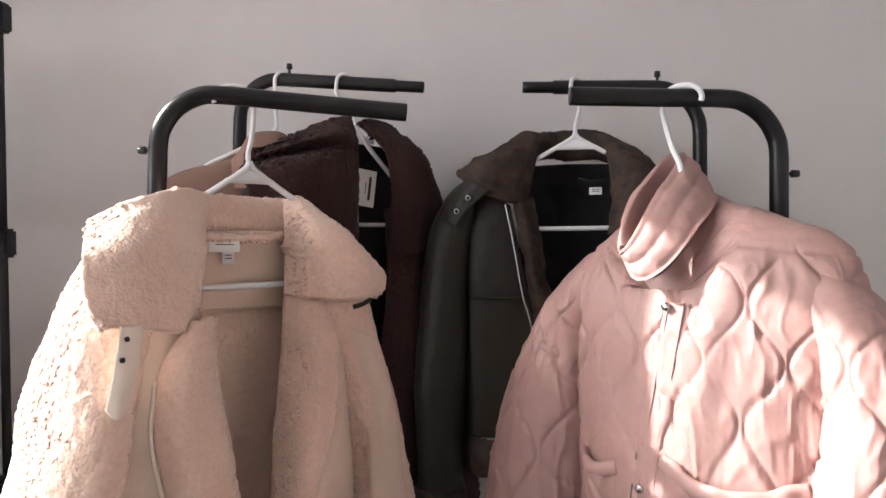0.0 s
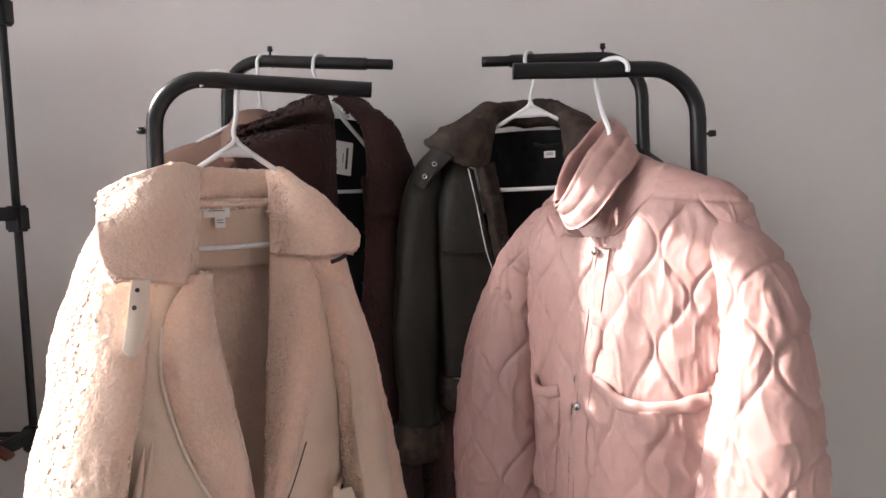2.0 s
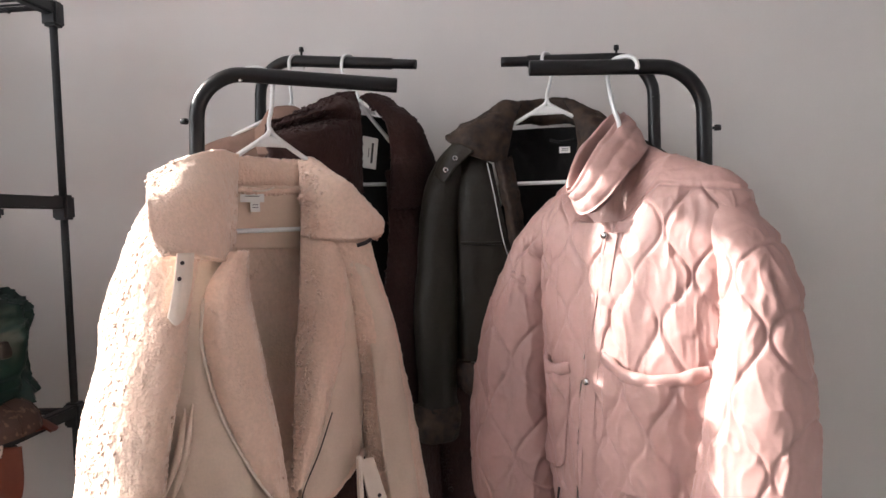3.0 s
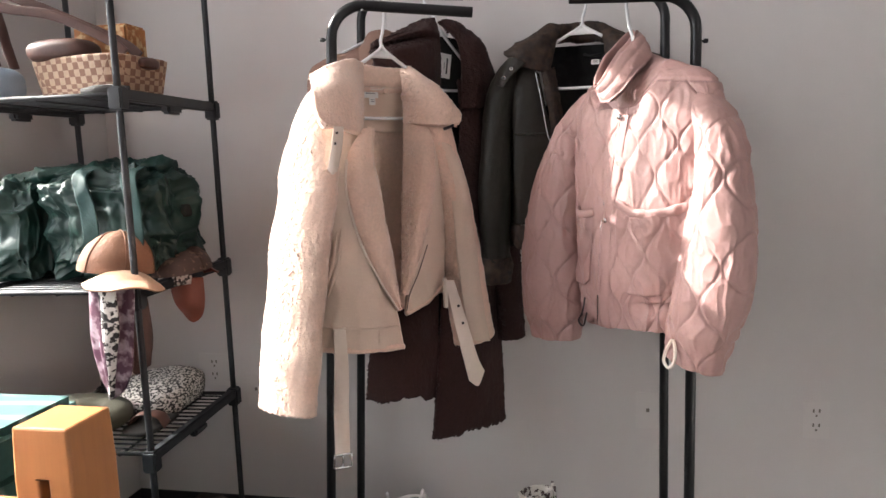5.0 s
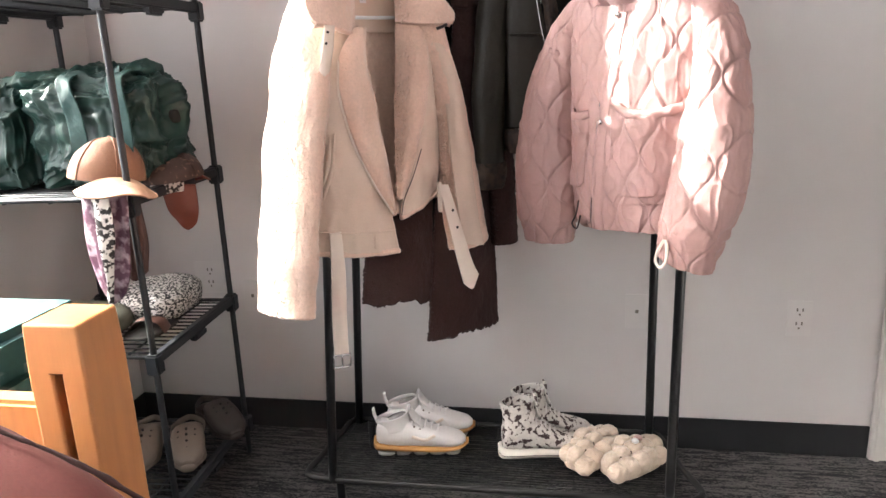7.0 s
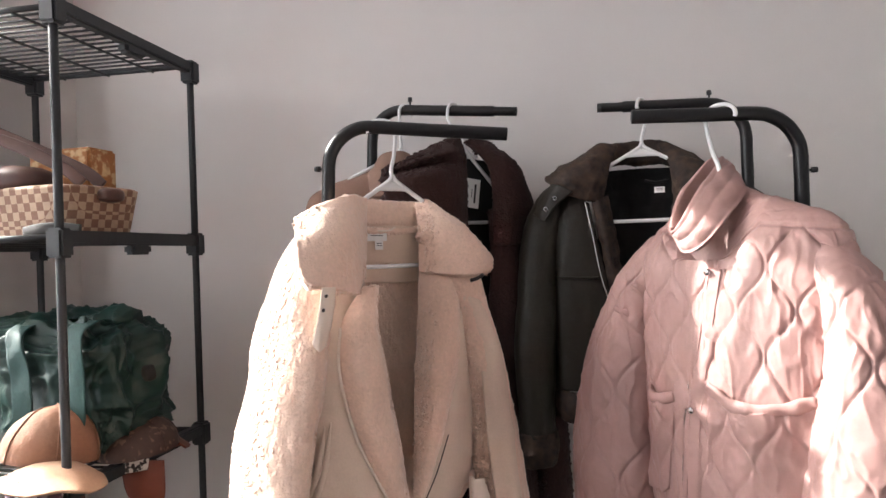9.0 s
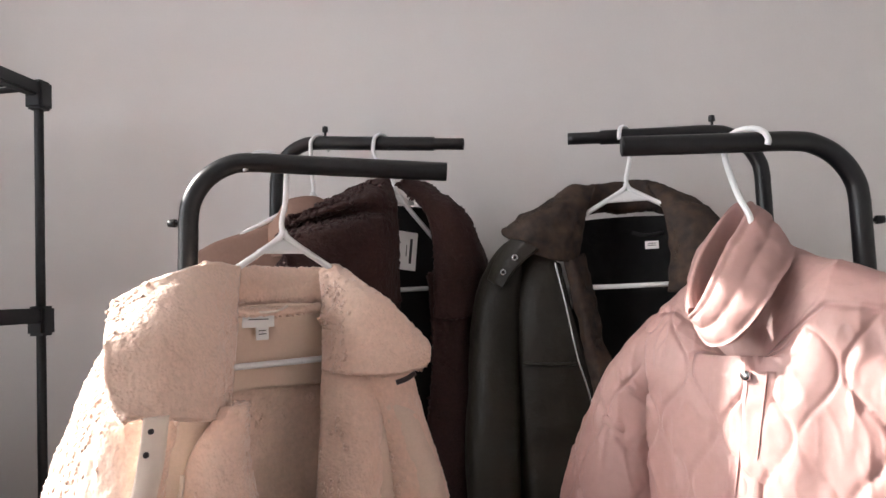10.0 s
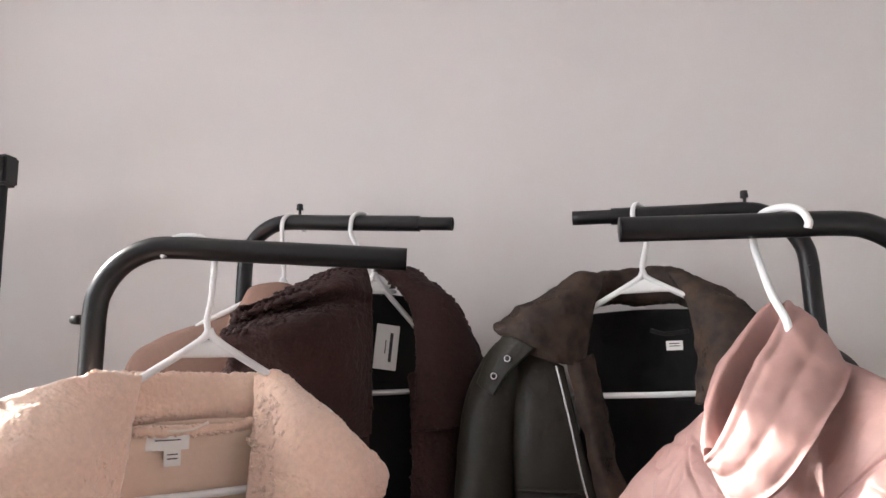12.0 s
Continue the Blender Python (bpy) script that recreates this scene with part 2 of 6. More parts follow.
# ---- building tools ----
def vnoise(p, scale, seed=0):
    """Smooth value noise, -1 to 1, at an array of points."""
    q = np.asarray(p, float) * scale + 37.1 + seed * 11.7
    i = np.floor(q).astype(np.int64)
    f = q - i
    f = f * f * (3 - 2 * f)
    out = np.zeros(q.shape[:-1])
    for dx in (0, 1):
        for dy in (0, 1):
            for dz in (0, 1):
                h = (i[..., 0] + dx) * 374761393 + (i[..., 1] + dy) * 668265263 + (i[..., 2] + dz) * 2147483647
                h = (h ^ (h >> 13)) * 1274126177
                v = ((h ^ (h >> 16)) & 0xffff) / 32767.5 - 1
                out += v * (f[..., 0] if dx else 1 - f[..., 0]) * (f[..., 1] if dy else 1 - f[..., 1]) * (f[..., 2] if dz else 1 - f[..., 2])
    return out


def smooth_line(points, n, closed=False):
    """n points on a smooth curve through the given ones (first axis)."""
    p = np.asarray(points, float)
    k = len(p)
    if k == 2 and not closed:
        s = np.linspace(0, 1, n).reshape(-1, *[1] * (p.ndim - 1))
        return p[0] * (1 - s) + p[1] * s
    t = np.linspace(0, k if closed else k - 1, n, endpoint=not closed)
    i = np.minimum(t.astype(int), k - 1 if closed else k - 2)
    f = (t - i).reshape(-1, *[1] * (p.ndim - 1))
    if closed:
        a, b, c, d = p[(i - 1) % k], p[i % k], p[(i + 1) % k], p[(i + 2) % k]
    else:
        ext = np.concatenate([[2 * p[0] - p[1]], p, [2 * p[-1] - p[-2]]])
        a, b, c, d = ext[i], ext[i + 1], ext[i + 2], ext[i + 3]
    return 0.5 * (2 * b + (c - a) * f + (2 * a - 5 * b + 4 * c - d) * f ** 2 + (3 * b - a - 3 * c + d) * f ** 3)


def mesh_of(name, verts, faces, smooth=True):
    me = bpy.data.meshes.new(name)
    me.from_pydata([tuple(map(float, v)) for v in verts], [], [tuple(int(i) for i in f) for f in faces])
    me.update()
    if smooth:
        me.polygons.foreach_set("use_smooth", [True] * len(me.polygons))
    return me


def grid_faces(nu, nv, wrap=False, base=0, flip=False):
    r, c = np.meshgrid(np.arange(nu - 1), np.arange(nv if wrap else nv - 1), indexing="ij")
    a, b = r * nv + c, r * nv + (c + 1) % nv
    f = np.stack([a, b, b + nv, a + nv], -1).reshape(-1, 4) + base
    return f[:, ::-1] if flip else f


def normals_of(p, wrap=False):
    du = np.gradient(p, axis=0)
    if wrap:
        dv = (np.roll(p, -1, 1) - np.roll(p, 1, 1)) / 2
    else:
        dv = np.gradient(p, axis=1)
    n = np.cross(du, dv)
    return n / np.maximum(np.linalg.norm(n, axis=-1, keepdims=True), 1e-9)


def teddy(p, amount=0.0012, seed=0):
    """Curly pile: soft knots with dips between them."""
    curl = 1 - 2 * np.abs(vnoise(p + 0.004 * vnoise(p, 40, seed + 3)[..., None], 120, seed))
    return (0.0009 + amount * 0.22) * curl + 0.0022 * vnoise(p, 24, seed + 7)


def folds(p, amount=0.004, scale=(14, 14, 5), seed=1):
    return amount * vnoise(np.asarray(p) * np.array(scale), 1.0, seed)


def sheet(name, control, step=0.004, thick=0.004, relief=None, edge=True):
    """A cloth panel: a smooth surface through rows of control points (x, y, z), with relief along its normal and a real thickness."""
    c = np.asarray(control, float)
    lu = np.linalg.norm(np.diff(c, axis=0), axis=-1).sum(0).max()
    lv = np.linalg.norm(np.diff(c, axis=1), axis=-1).sum(1).max()
    nu, nv = max(6, int(lu / step)), max(6, int(lv / step))
    p = smooth_line(c, nu)
    p = np.swapaxes(smooth_line(np.swapaxes(p, 0, 1), nv), 0, 1)
    n = normals_of(p)
    if np.mean(n[..., 1]) > 0:
        n = -n
        flip = True
    else:
        flip = False
    front = p + n * (relief(p)[..., None] if relief else 0)
    back = p - n * thick
    verts = np.concatenate([front.reshape(-1, 3), back.reshape(-1, 3)])
    m = nu * nv
    faces = [grid_faces(nu, nv, flip=flip), grid_faces(nu, nv, base=m, flip=not flip)]
    ring = np.concatenate([np.arange(nv), np.arange(1, nu) * nv + nv - 1, (nu - 1) * nv + np.arange(nv - 2, -1, -1), np.arange(nu - 2, 0, -1) * nv])
    nxt = np.roll(ring, -1)
    faces.append(np.stack([ring, nxt, nxt + m, ring + m], -1)[:, ::1 if flip else -1])
    return mesh_of(name, verts, np.concatenate(faces))


def tube(name, path, radii, step=0.004, relief=None, side=(1, 0, 0), hollow=0.0, caps=True, around=None, shape=None):
    """A tube through the path points with an oval section (half widths along side and across). hollow: how far the inside of its far end is open."""
    path, radii = np.asarray(path, float), np.asarray(radii, float)
    if radii.ndim == 1:
        radii = np.stack([radii, radii], -1)
    length = np.linalg.norm(np.diff(path, axis=0), axis=-1).sum()
    n = max(4, int(length / step))
    na = around or max(10, int(2 * math.pi * radii.max() / step))
    c, r = smooth_line(path, n), smooth_line(radii, n)
    t = np.gradient(c, axis=0)
    t /= np.linalg.norm(t, axis=-1, keepdims=True)
    s = np.asarray(side, float) - t * (t @ np.asarray(side, float))[:, None]
    s /= np.linalg.norm(s, axis=-1, keepdims=True)
    b = np.cross(t, s)
    th = np.linspace(0, 2 * math.pi, na, endpoint=False)
    ring = lambda k, f: c[k, None] + s[k, None] * r[k, 0:1, None] * f * np.cos(th)[:, None] + b[k, None] * r[k, 1:2, None] * f * np.sin(th)[:, None]
    p = np.stack([ring(np.array([k]), 1.0)[0] for k in range(n)])
    if relief:
        nn = normals_of(p, True)
        out = p - c[:, None]
        sign = np.sign((nn * out).sum(-1, keepdims=True))
        p = p + nn * sign * relief(p)[..., None]
    if shape:
        p = shape(p)
    rows = [p]
    if hollow:
        k0 = max(0, n - 1 - int(hollow / step))
        rows.append(np.stack([(p[k] - c[k]) * 0.86 + c[k] for k in range(n - 1, k0 - 1, -max(1, int(0.01 / step)))]))
    p = np.concatenate(rows)
    nu = len(p)
    verts = p.reshape(-1, 3)
    faces = list(grid_faces(nu, na, True, flip=True))
    if caps:
        verts = np.concatenate([verts, [p[0].mean(0), p[-1].mean(0)]])
        a, z = nu * na, (nu - 1) * na
        faces += [(a, i, (i + 1) % na) for i in range(na)]
        faces += [(a + 1, z + (i + 1) % na, z + i) for i in range(na)]
    return mesh_of(name, verts, faces)


def block(name, x0, x1, y0, y1, z0, z1, bevel=0.003):
    bm = bmesh.new()
    bmesh.ops.create_cube(bm, size=1)
    for v in bm.verts:
        v.co = Vector(((x0 + x1) / 2 + v.co.x * (x1 - x0), (y0 + y1) / 2 + v.co.y * (y1 - y0), (z0 + z1) / 2 + v.co.z * (z1 - z0)))
    if bevel:
        bmesh.ops.bevel(bm, geom=bm.edges[:], offset=min(bevel, 0.45 * min(x1 - x0, y1 - y0, z1 - z0)), segments=2, affect='EDGES')
    me = bpy.data.meshes.new(name)
    bm.to_mesh(me)
    bm.free()
    return me


def joined(name, meshes):
    bm = bmesh.new()
    for me in meshes:
        bm.from_mesh(me)
    me = bpy.data.meshes.new(name)
    bm.to_mesh(me)
    bm.free()
    return me


def part(name, me, mat, parent, label=""):
    ob = new(name, me)
    if not me.materials:
        me.materials.append(mat)
    ob.parent = parent
    if label:
        ob["label"] = label
    return ob


def knots(me, spacing=0.0038, size=0.0024, seed=0, back=False):
    """Small curled knots of pile scattered over the front of a cloth mesh, as one mesh."""
    rng = np.random.default_rng(seed)
    nf = len(me.polygons)
    area, cen, nor = np.empty(nf), np.empty(nf * 3), np.empty(nf * 3)
    me.polygons.foreach_get("area", area)
    me.polygons.foreach_get("center", cen)
    me.polygons.foreach_get("normal", nor)
    cen, nor = cen.reshape(-1, 3), nor.reshape(-1, 3)
    keep = area * (1.0 if back else (nor[:, 1] < 0.45))
    n = int(keep.sum() / spacing ** 2)
    pick = rng.choice(nf, n, p=keep / keep.sum())
    nn = nor[pick] / np.maximum(np.linalg.norm(nor[pick], axis=1, keepdims=True), 1e-9)
    t1 = np.cross(nn, rng.normal(size=(n, 3)))
    t1 /= np.maximum(np.linalg.norm(t1, axis=1, keepdims=True), 1e-9)
    t2 = np.cross(nn, t1)
    c = cen[pick] + (t1 * rng.normal(size=(n, 1)) + t2 * rng.normal(size=(n, 1))) * spacing * 0.3
    k = size * rng.uniform(0.7, 1.3, (n, 1))
    lean = t1 * rng.normal(size=(n, 1)) * 0.35
    v = np.stack([c + t1 * k * 1.15, c + t2 * k * 0.8, c - t1 * k * 1.15, c - t2 * k * 0.8, c + (nn + lean) * k * 1.25, c - nn * k * 0.5], 1).reshape(-1, 3)
    tri = np.array([(0, 1, 4), (1, 2, 4), (2, 3, 4), (3, 0, 4), (1, 0, 5), (2, 1, 5), (3, 2, 5), (0, 3, 5)])
    f = (np.arange(n)[:, None, None] * 6 + tri[None]).reshape(-1)
    out = bpy.data.meshes.new("fleece_nap")
    out.vertices.add(len(v))
    out.vertices.foreach_set("co", v.ravel())
    out.loops.add(len(f))
    out.loops.foreach_set("vertex_index", f.astype(np.int32))
    out.polygons.add(len(f) // 3)
    out.polygons.foreach_set("loop_start", np.arange(0, len(f), 3, dtype=np.int32))
    out.polygons.foreach_set("use_smooth", np.ones(len(f) // 3, dtype=bool))
    out.update(calc_edges=True)
    return out


def fleece(name, me, mat, parent, label="", seed=0, spacing=0.0040, size=0.0033):
    """A fleece panel with its pile."""
    ob = part(name, me, mat, parent, label)
    if mat is BROWN:
        spacing, size = 0.0066, 0.0054
    tagged(part("fleece_nap", knots(me, spacing, size, seed), mat, ob), kind="stuff")
    return ob


def thing(name, label, category, m=None, group=""):
    ob = tagged(new(name), label, category, group)
    ob.empty_display_size = 0.1
    ob.matrix_basis = m or Matrix()
    return ob


def structure(name, me, mat, label=""):
    ob = new(name, me)
    me.materials.append(mat)
    return tagged(ob, label, kind="structure")


# ---- the room ----
L, R, F, H = -1.115, 2.35, -3.7, 2.75
structure("floor", block("floor", L - 0.2, R + 0.2, F - 0.2, 0.2, -0.1, 0, 0), CARPET, "charcoal streaked plank carpet")
structure("ceiling", block("ceiling", L - 0.2, R + 0.2, F - 0.2, 0.2, H, H + 0.1, 0), CEILING)
structure("wall_north", block("wall_north", L - 0.2, R + 0.2, 0, 0.15, 0, H, 0), WALL, "plain warm off-white painted wall")
# Unseen walls, set near and painted whiter to bounce light back on the jackets.
structure("wall_south", block("wall_south", L - 0.2, R + 0.2, F - 0.15, F, 0, H, 0), BOUNCEWALL)
structure("wall_east", block("wall_east", R, R + 0.15, F, 0, 0, H, 0), BOUNCEWALL)
WY0, WY1, WZ0, WZ1 = -2.95, -0.538, 0.85, 2.59
structure("wall_west", joined("wall_west", [
    block("a", L - 0.15, L, WY1, 0, 0, H, 0), block("b", L - 0.15, L, F, WY0, 0, H, 0),
    block("c", L - 0.15, L, WY0, WY1, 0, WZ0, 0), block("d", L - 0.15, L, WY0, WY1, WZ1, H, 0)]), WALL)
win = tagged(new("window_1"), "wide white-framed window letting in low sun", "window", kind="structure")
for y0, y1, z0, z1 in ((WY0, WY1, WZ0, WZ0 + 0.03), (WY0, WY1, WZ1 - 0.03, WZ1), (WY0, WY0 + 0.03, WZ0 + 0.03, WZ1 - 0.03), (WY1 - 0.004, WY1, WZ0 + 0.03, WZ1 - 0.03),
                       (-0.606, -0.594, WZ0 + 0.03, WZ1 - 0.03), (-1.8, -1.75, WZ0 + 0.03, WZ1 - 0.03)):
    part("window_frame", block("window_frame", L - 0.09, L - 0.04, y0, y1, z0, z1, 0.004), TRIM, win)
part("window_sill", block("window_sill", L - 0.02, L + 0.03, WY0, WY1 - 0.05, WZ0 - 0.03, WZ0 - 0.004, 0.004), TRIM, win)
for y0, y1 in ((WY0 + 0.03, -1.8), (-1.75, -0.606), (-0.594, WY1 - 0.004)):
    pane = part("pane", block("pane", L - 0.068, L - 0.062, y0, y1, WZ0 + 0.03, WZ1 - 0.03, 0), GLASS, win)
    pane.visible_shadow = False
DX = 1.376
structure("baseboard", block("baseboard", L, DX, -0.008, -0.0005, 0, 0.109, 0.002), BASE, "black rubber cove base")
structure("baseboard", block("baseboard", L + 0.0005, L + 0.008, F, -0.01, 0, 0.109, 0.002), BASE)
structure("trim", joined("trim", [block("trim", DX, DX + 0.062, -0.022, -0.0005, 0, 2.1, 0.004), block("trim2", DX + 0.012, DX + 0.03, -0.027, -0.0225, 0, 2.1, 0.002)]), TRIM, "white painted door casing")
door = structure("door_1", block("door_1", DX + 0.0625, 2.2, -0.012, -0.0005, 0.012, 2.08, 0.002), TRIM, "off-white painted door in its casing")
part("hinge", block("hinge", DX + 0.064, DX + 0.078, -0.018, -0.0125, 0.30, 0.39, 0.002), CHROME, door)


# ---- wall plates ----
def outlet(x, z, sockets=True, double=False):
    o = thing("wall_outlet" if sockets else "wall_switch", "off-white duplex outlet on the painted wall" if sockets else "blank off-white data plate on the wall", "outlet", pose(x, 0, z))
    w = 0.058 if double else 0.036
    part("plate", block("plate", -w, w, -0.006, -0.0005, -0.058, 0.058, 0.003), PLATE, o)
    if sockets:
        for zz in (-0.022, 0.022):
            part("socket", joined("socket", [block("s", sx - 0.0022, sx + 0.0022, -0.0075, -0.0062, zz + 0.001, zz + 0.011, 0) for sx in (-0.008, 0.008)] +
                                  [block("g", -0.0025, 0.0025, -0.0075, -0.0062, zz - 0.012, zz - 0.006, 0)]), SLOT, o)
    else:
        part("jack", block("jack", -0.005, 0.005, -0.0085, -0.0062, -0.006, 0.006, 0.001), SLOT, o)
    return o


outlet(1.143, 0.46)
outlet(0.664, 0.472, False)
outlet(-0.63, 0.5, False)
outlet(-0.78, 0.565, True, True)


# ---- the garment rack ----
def rod(name, pts, r, mat, parent, n_step=0.012, label="", around=14):
    return part(name, tube(name, pts, [r] * len(pts), step=n_step, side=(0.31, 0.95, 0.02), around=around), mat, parent, label)


rack = thing("garment_rack", "black tubular double-rail garment rack with parted top rails", "clothes rack")
POST = 0.0125


def elbow(foot, top, end, r=0.076):
    """A post from its foot that bends at the top into a rail running to its end."""
    f, t, e = np.array(foot), np.array(top), np.array(end)
    up, run = (t - f) / np.linalg.norm(t - f), (e - t) / np.linalg.norm(e - t)
    pts = [f, f + (t - f) * 0.5, t - up * r * 2.0, t - up * r]
    for a in (22, 45, 68):
        a = radians(a)
        pts.append(t - up * r + up * r * math.sin(a) + run * r * (1 - math.cos(a)))
    pts += [t + run * r, t + run * r * 2.0, e - run * 0.01, e]
    return pts


def rail(pts, nested):
    part("post", tube("post", pts, [POST] * len(pts), step=0.008, side=(0.31, 0.95, 0.02), hollow=0.06, around=18), METAL, rack)
    if nested:
        a, b = np.array(pts[-2]), np.array(pts[-1])
        d = (b - a) / np.linalg.norm(b - a)
        part("inner_sleeve", tube("inner_sleeve", [b - d * 0.03, b - d * 0.005, b + d * 0.02, b + d * 0.055], [0.0105] * 4, step=0.008, side=(0.3, 0.9, 0.02), hollow=0.04, around=16), METAL, rack)


rail(elbow((-0.217, -0.462, 0.1), (-0.095, -0.55, 1.629), (0.215, -0.456, 1.605)), False)
rail(elbow((0.722, -0.452, 0.1), (0.731, -0.425, 1.611), (0.449, -0.472, 1.616)), False)
rail(elbow((-0.238, -0.125, 0.1), (-0.143, -0.158, 1.735), (0.148, -0.156, 1.709)), True)
rail(elbow((0.700, -0.125, 0.1), (0.692, -0.15, 1.687), (0.438, -0.148, 1.697)), True)


def knob(p, d):
    p, d = np.array(p, float), np.array(d, float)
    part("knob", tube("knob", [p, p + d * 0.008, p + d * 0.0085, p + d * 0.018], [0.0025, 0.0025, 0.0055, 0.005], step=0.002, side=(0.3, 0.2, 0.9), around=10), METAL, rack)


knob((-0.111, -0.545, 1.549), (-1, 0, 0.05))
knob((0.739, -0.425, 1.509), (1, 0, 0))
knob((-0.05, -0.157, 1.739), (0, 0, 1))
knob((0.62, -0.15, 1.700), (0, 0, 1))
TZ = 0.1
ringpts = [(-0.2, -0.465, TZ), (0.25, -0.462, TZ), (0.71, -0.455, TZ), (0.79, -0.445, TZ), (0.812, -0.40, TZ), (0.775, -0.29, TZ), (0.745, -0.16, TZ), (0.72, -0.105, TZ), (0.66, -0.1, TZ),
           (0.25, -0.102, TZ), (-0.2, -0.105, TZ), (-0.26, -0.12, TZ), (-0.275, -0.2, TZ), (-0.295, -0.35, TZ), (-0.305, -0.42, TZ), (-0.285, -0.455, TZ), (-0.2, -0.465, TZ)]
rod("base_ring", ringpts, 0.0095, TRAYM, rack)
for x, y in ((-0.199, -0.452), (0.703, -0.442), (-0.2, -0.112), (0.69, -0.11)):
    rod("foot", [(x, y, TZ), (x, y, 0.05), (x, y, 0.0)], 0.0125, METAL, rack)
long_wire = tube("tray_wire", [(-0.285, 0, 0), (0.25, 0, 0), (0.76, 0, 0)], [0.0016] * 3, step=0.1, side=(0, 1, 0), around=6)
cross_wire = tube("tray_wire", [(0, -0.46, 0), (0, -0.28, 0), (0, -0.108, 0)], [0.002] * 3, step=0.1, side=(1, 0, 0), around=6)
for i in range(30):
    part("tray_wire", long_wire, TRAYM, rack).location = (0, -0.455 + i * 0.0118, TZ - 0.001)
for i in range(9):
    part("tray_wire", cross_wire, TRAYM, rack).location = (-0.25 + i * 0.12, 0, TZ - 0.005)


# ---- hangers ----
def hanger(apex, rz, rail_at, hook_to, width=0.4, drop=0.1, q=0.021, bend=0.62):
    """A hanger whose arms meet at apex, turned by rz; its hook wraps the rail at rail_at, its strand on the side hook_to (degrees)."""
    h = thing("clothes_hanger", "white plastic tubular clothes hanger on the rack rail", "hanger", pose(*apex, 0, 0, rz), "white hangers on the rack")
    w = width / 2
    for side in (-1, 1):
        part("arm", tube("arm", [(0, 0, 0.008), (side * 0.006, 0, -0.002)] + [(side * w * 0.92 * f, 0, -drop * bend * f) for f in (0.2, 0.4, 0.6, 0.8, 1.0)] + [(side * w, 0, -drop * (bend + 0.12)), (side * w, 0, -drop - 0.004), (side * w * 0.85, 0, -drop - 0.018)], [0.0043] * 10, step=0.005, side=(0, 1, 0), around=10), WHITE, h)
    part("gusset", tube("gusset", [(-min(0.036, w * 0.28), 0, -0.02), (0, 0, -0.013), (min(0.036, w * 0.28), 0, -0.02)], [(0.003, 0.003), (0.003, 0.010), (0.003, 0.003)], step=0.004, side=(0, 1, 0), around=10), WHITE, h)
    part("bar", tube("bar", [(-w * 0.8, 0, -drop - 0.018), (0, 0, -drop - 0.019), (w * 0.8, 0, -drop - 0.018)], [0.0043] * 3, step=0.01, side=(0, 1, 0), around=10), WHITE, h)
    d = Matrix.Rotation(radians(-rz), 3, 'Z') @ Vector([a - b for a, b in zip(rail_at, apex)])
    a0 = radians(hook_to - rz)
    c, s = math.cos(a0), math.sin(a0)
    loop = [(0, 0, 0), (d.x * 0.1, d.y * 0.1, d.z * 0.2), (d.x * 0.5 + q * c * 0.5, d.y * 0.5 + q * s * 0.5, d.z * 0.45), (d.x + q * c, d.y + q * s, d.z - 0.02)]
    for a in (0, 35, 70, 110, 145, 180, 200):
        a = radians(a)
        loop.append((d.x + q * math.cos(a) * c, d.y + q * math.cos(a) * s, d.z + 0.018 * math.sin(a)))
    part("hook", tube("hook", loop, [0.0037] * len(loop), step=0.003, side=(s + 0.01, -c, 0.02), around=10), WHITE, h)
    return h


# ---- garments ----
def teddy_relief(p):
    return teddy(p)


def suede_relief(p):
    return folds(p, 0.006, (12, 12, 5)) + 0.006 * (1 - np.abs(vnoise(p * np.array((15, 15, 6)), 1, 13))) ** 4 + 0.001 * vnoise(p, 60)


def up(*rows):
    """Control rows given as (x, depth towards the front, height)."""
    return [[(x, -w, z) for x, w, z in row] for row in rows]


def label_tag(parent, x, w, z, wide, high, tilt=0.0, name="label", words="", size=0.01, turn=0.0, bars=0):
    """A sewn-in cloth label, facing the front."""
    tag = part(name, block(name, -wide / 2, wide / 2, -0.0008, 0.0008, -high / 2, high / 2, 0.0004), PAPER, parent, "white woven neck label")
    tag.matrix_basis = pose(x, -w, z, 0, tilt, turn)
    if words:
        cu = bpy.data.curves.new("writing", 'FONT')
        cu.body, cu.size, cu.align_x, cu.align_y, cu.extrude = words, size, 'CENTER', 'CENTER', 0.0001
        tmp = bpy.data.objects.new("writing", cu)
        scene.collection.objects.link(tmp)
        me = bpy.data.meshes.new_from_object(tmp.evaluated_get(bpy.context.evaluated_depsgraph_get()))
        bpy.data.objects.remove(tmp)
        w_ob = part("writing", me, INK, tag)
        w_ob.matrix_basis = pose(0, -0.0012, 0, 90, 0, 0)
    for i in range(bars):
        b = part("writing_bar", block("writing_bar", -wide * 0.3, wide * 0.3, -0.0013, -0.0009, -0.0006, 0.0006, 0), INK, tag)
        b.matrix_basis = pose(0, 0, high * (0.2 - 0.25 * i))
    return tag


def eyelet(parent, x, w, z, r=0.0024, mat=None):
    th = [2 * math.pi * i / 12 for i in range(13)]
    part("eyelet", tube("eyelet", [(x + r * math.cos(a), -w, z + r * math.sin(a)) for a in th], [0.0014] * 13, step=0.001, side=(0.01, 1, 0.02), around=8, caps=False), mat or GUNMETAL, parent)
    part("eyelet_hole", tube("eyelet_hole", [(x, -w - 0.0006, z), (x, -w + 0.0002, z), (x, -w + 0.0006, z)], [r] * 3, step=0.0004, side=(1, 0, 0), around=12), HOLE, parent)


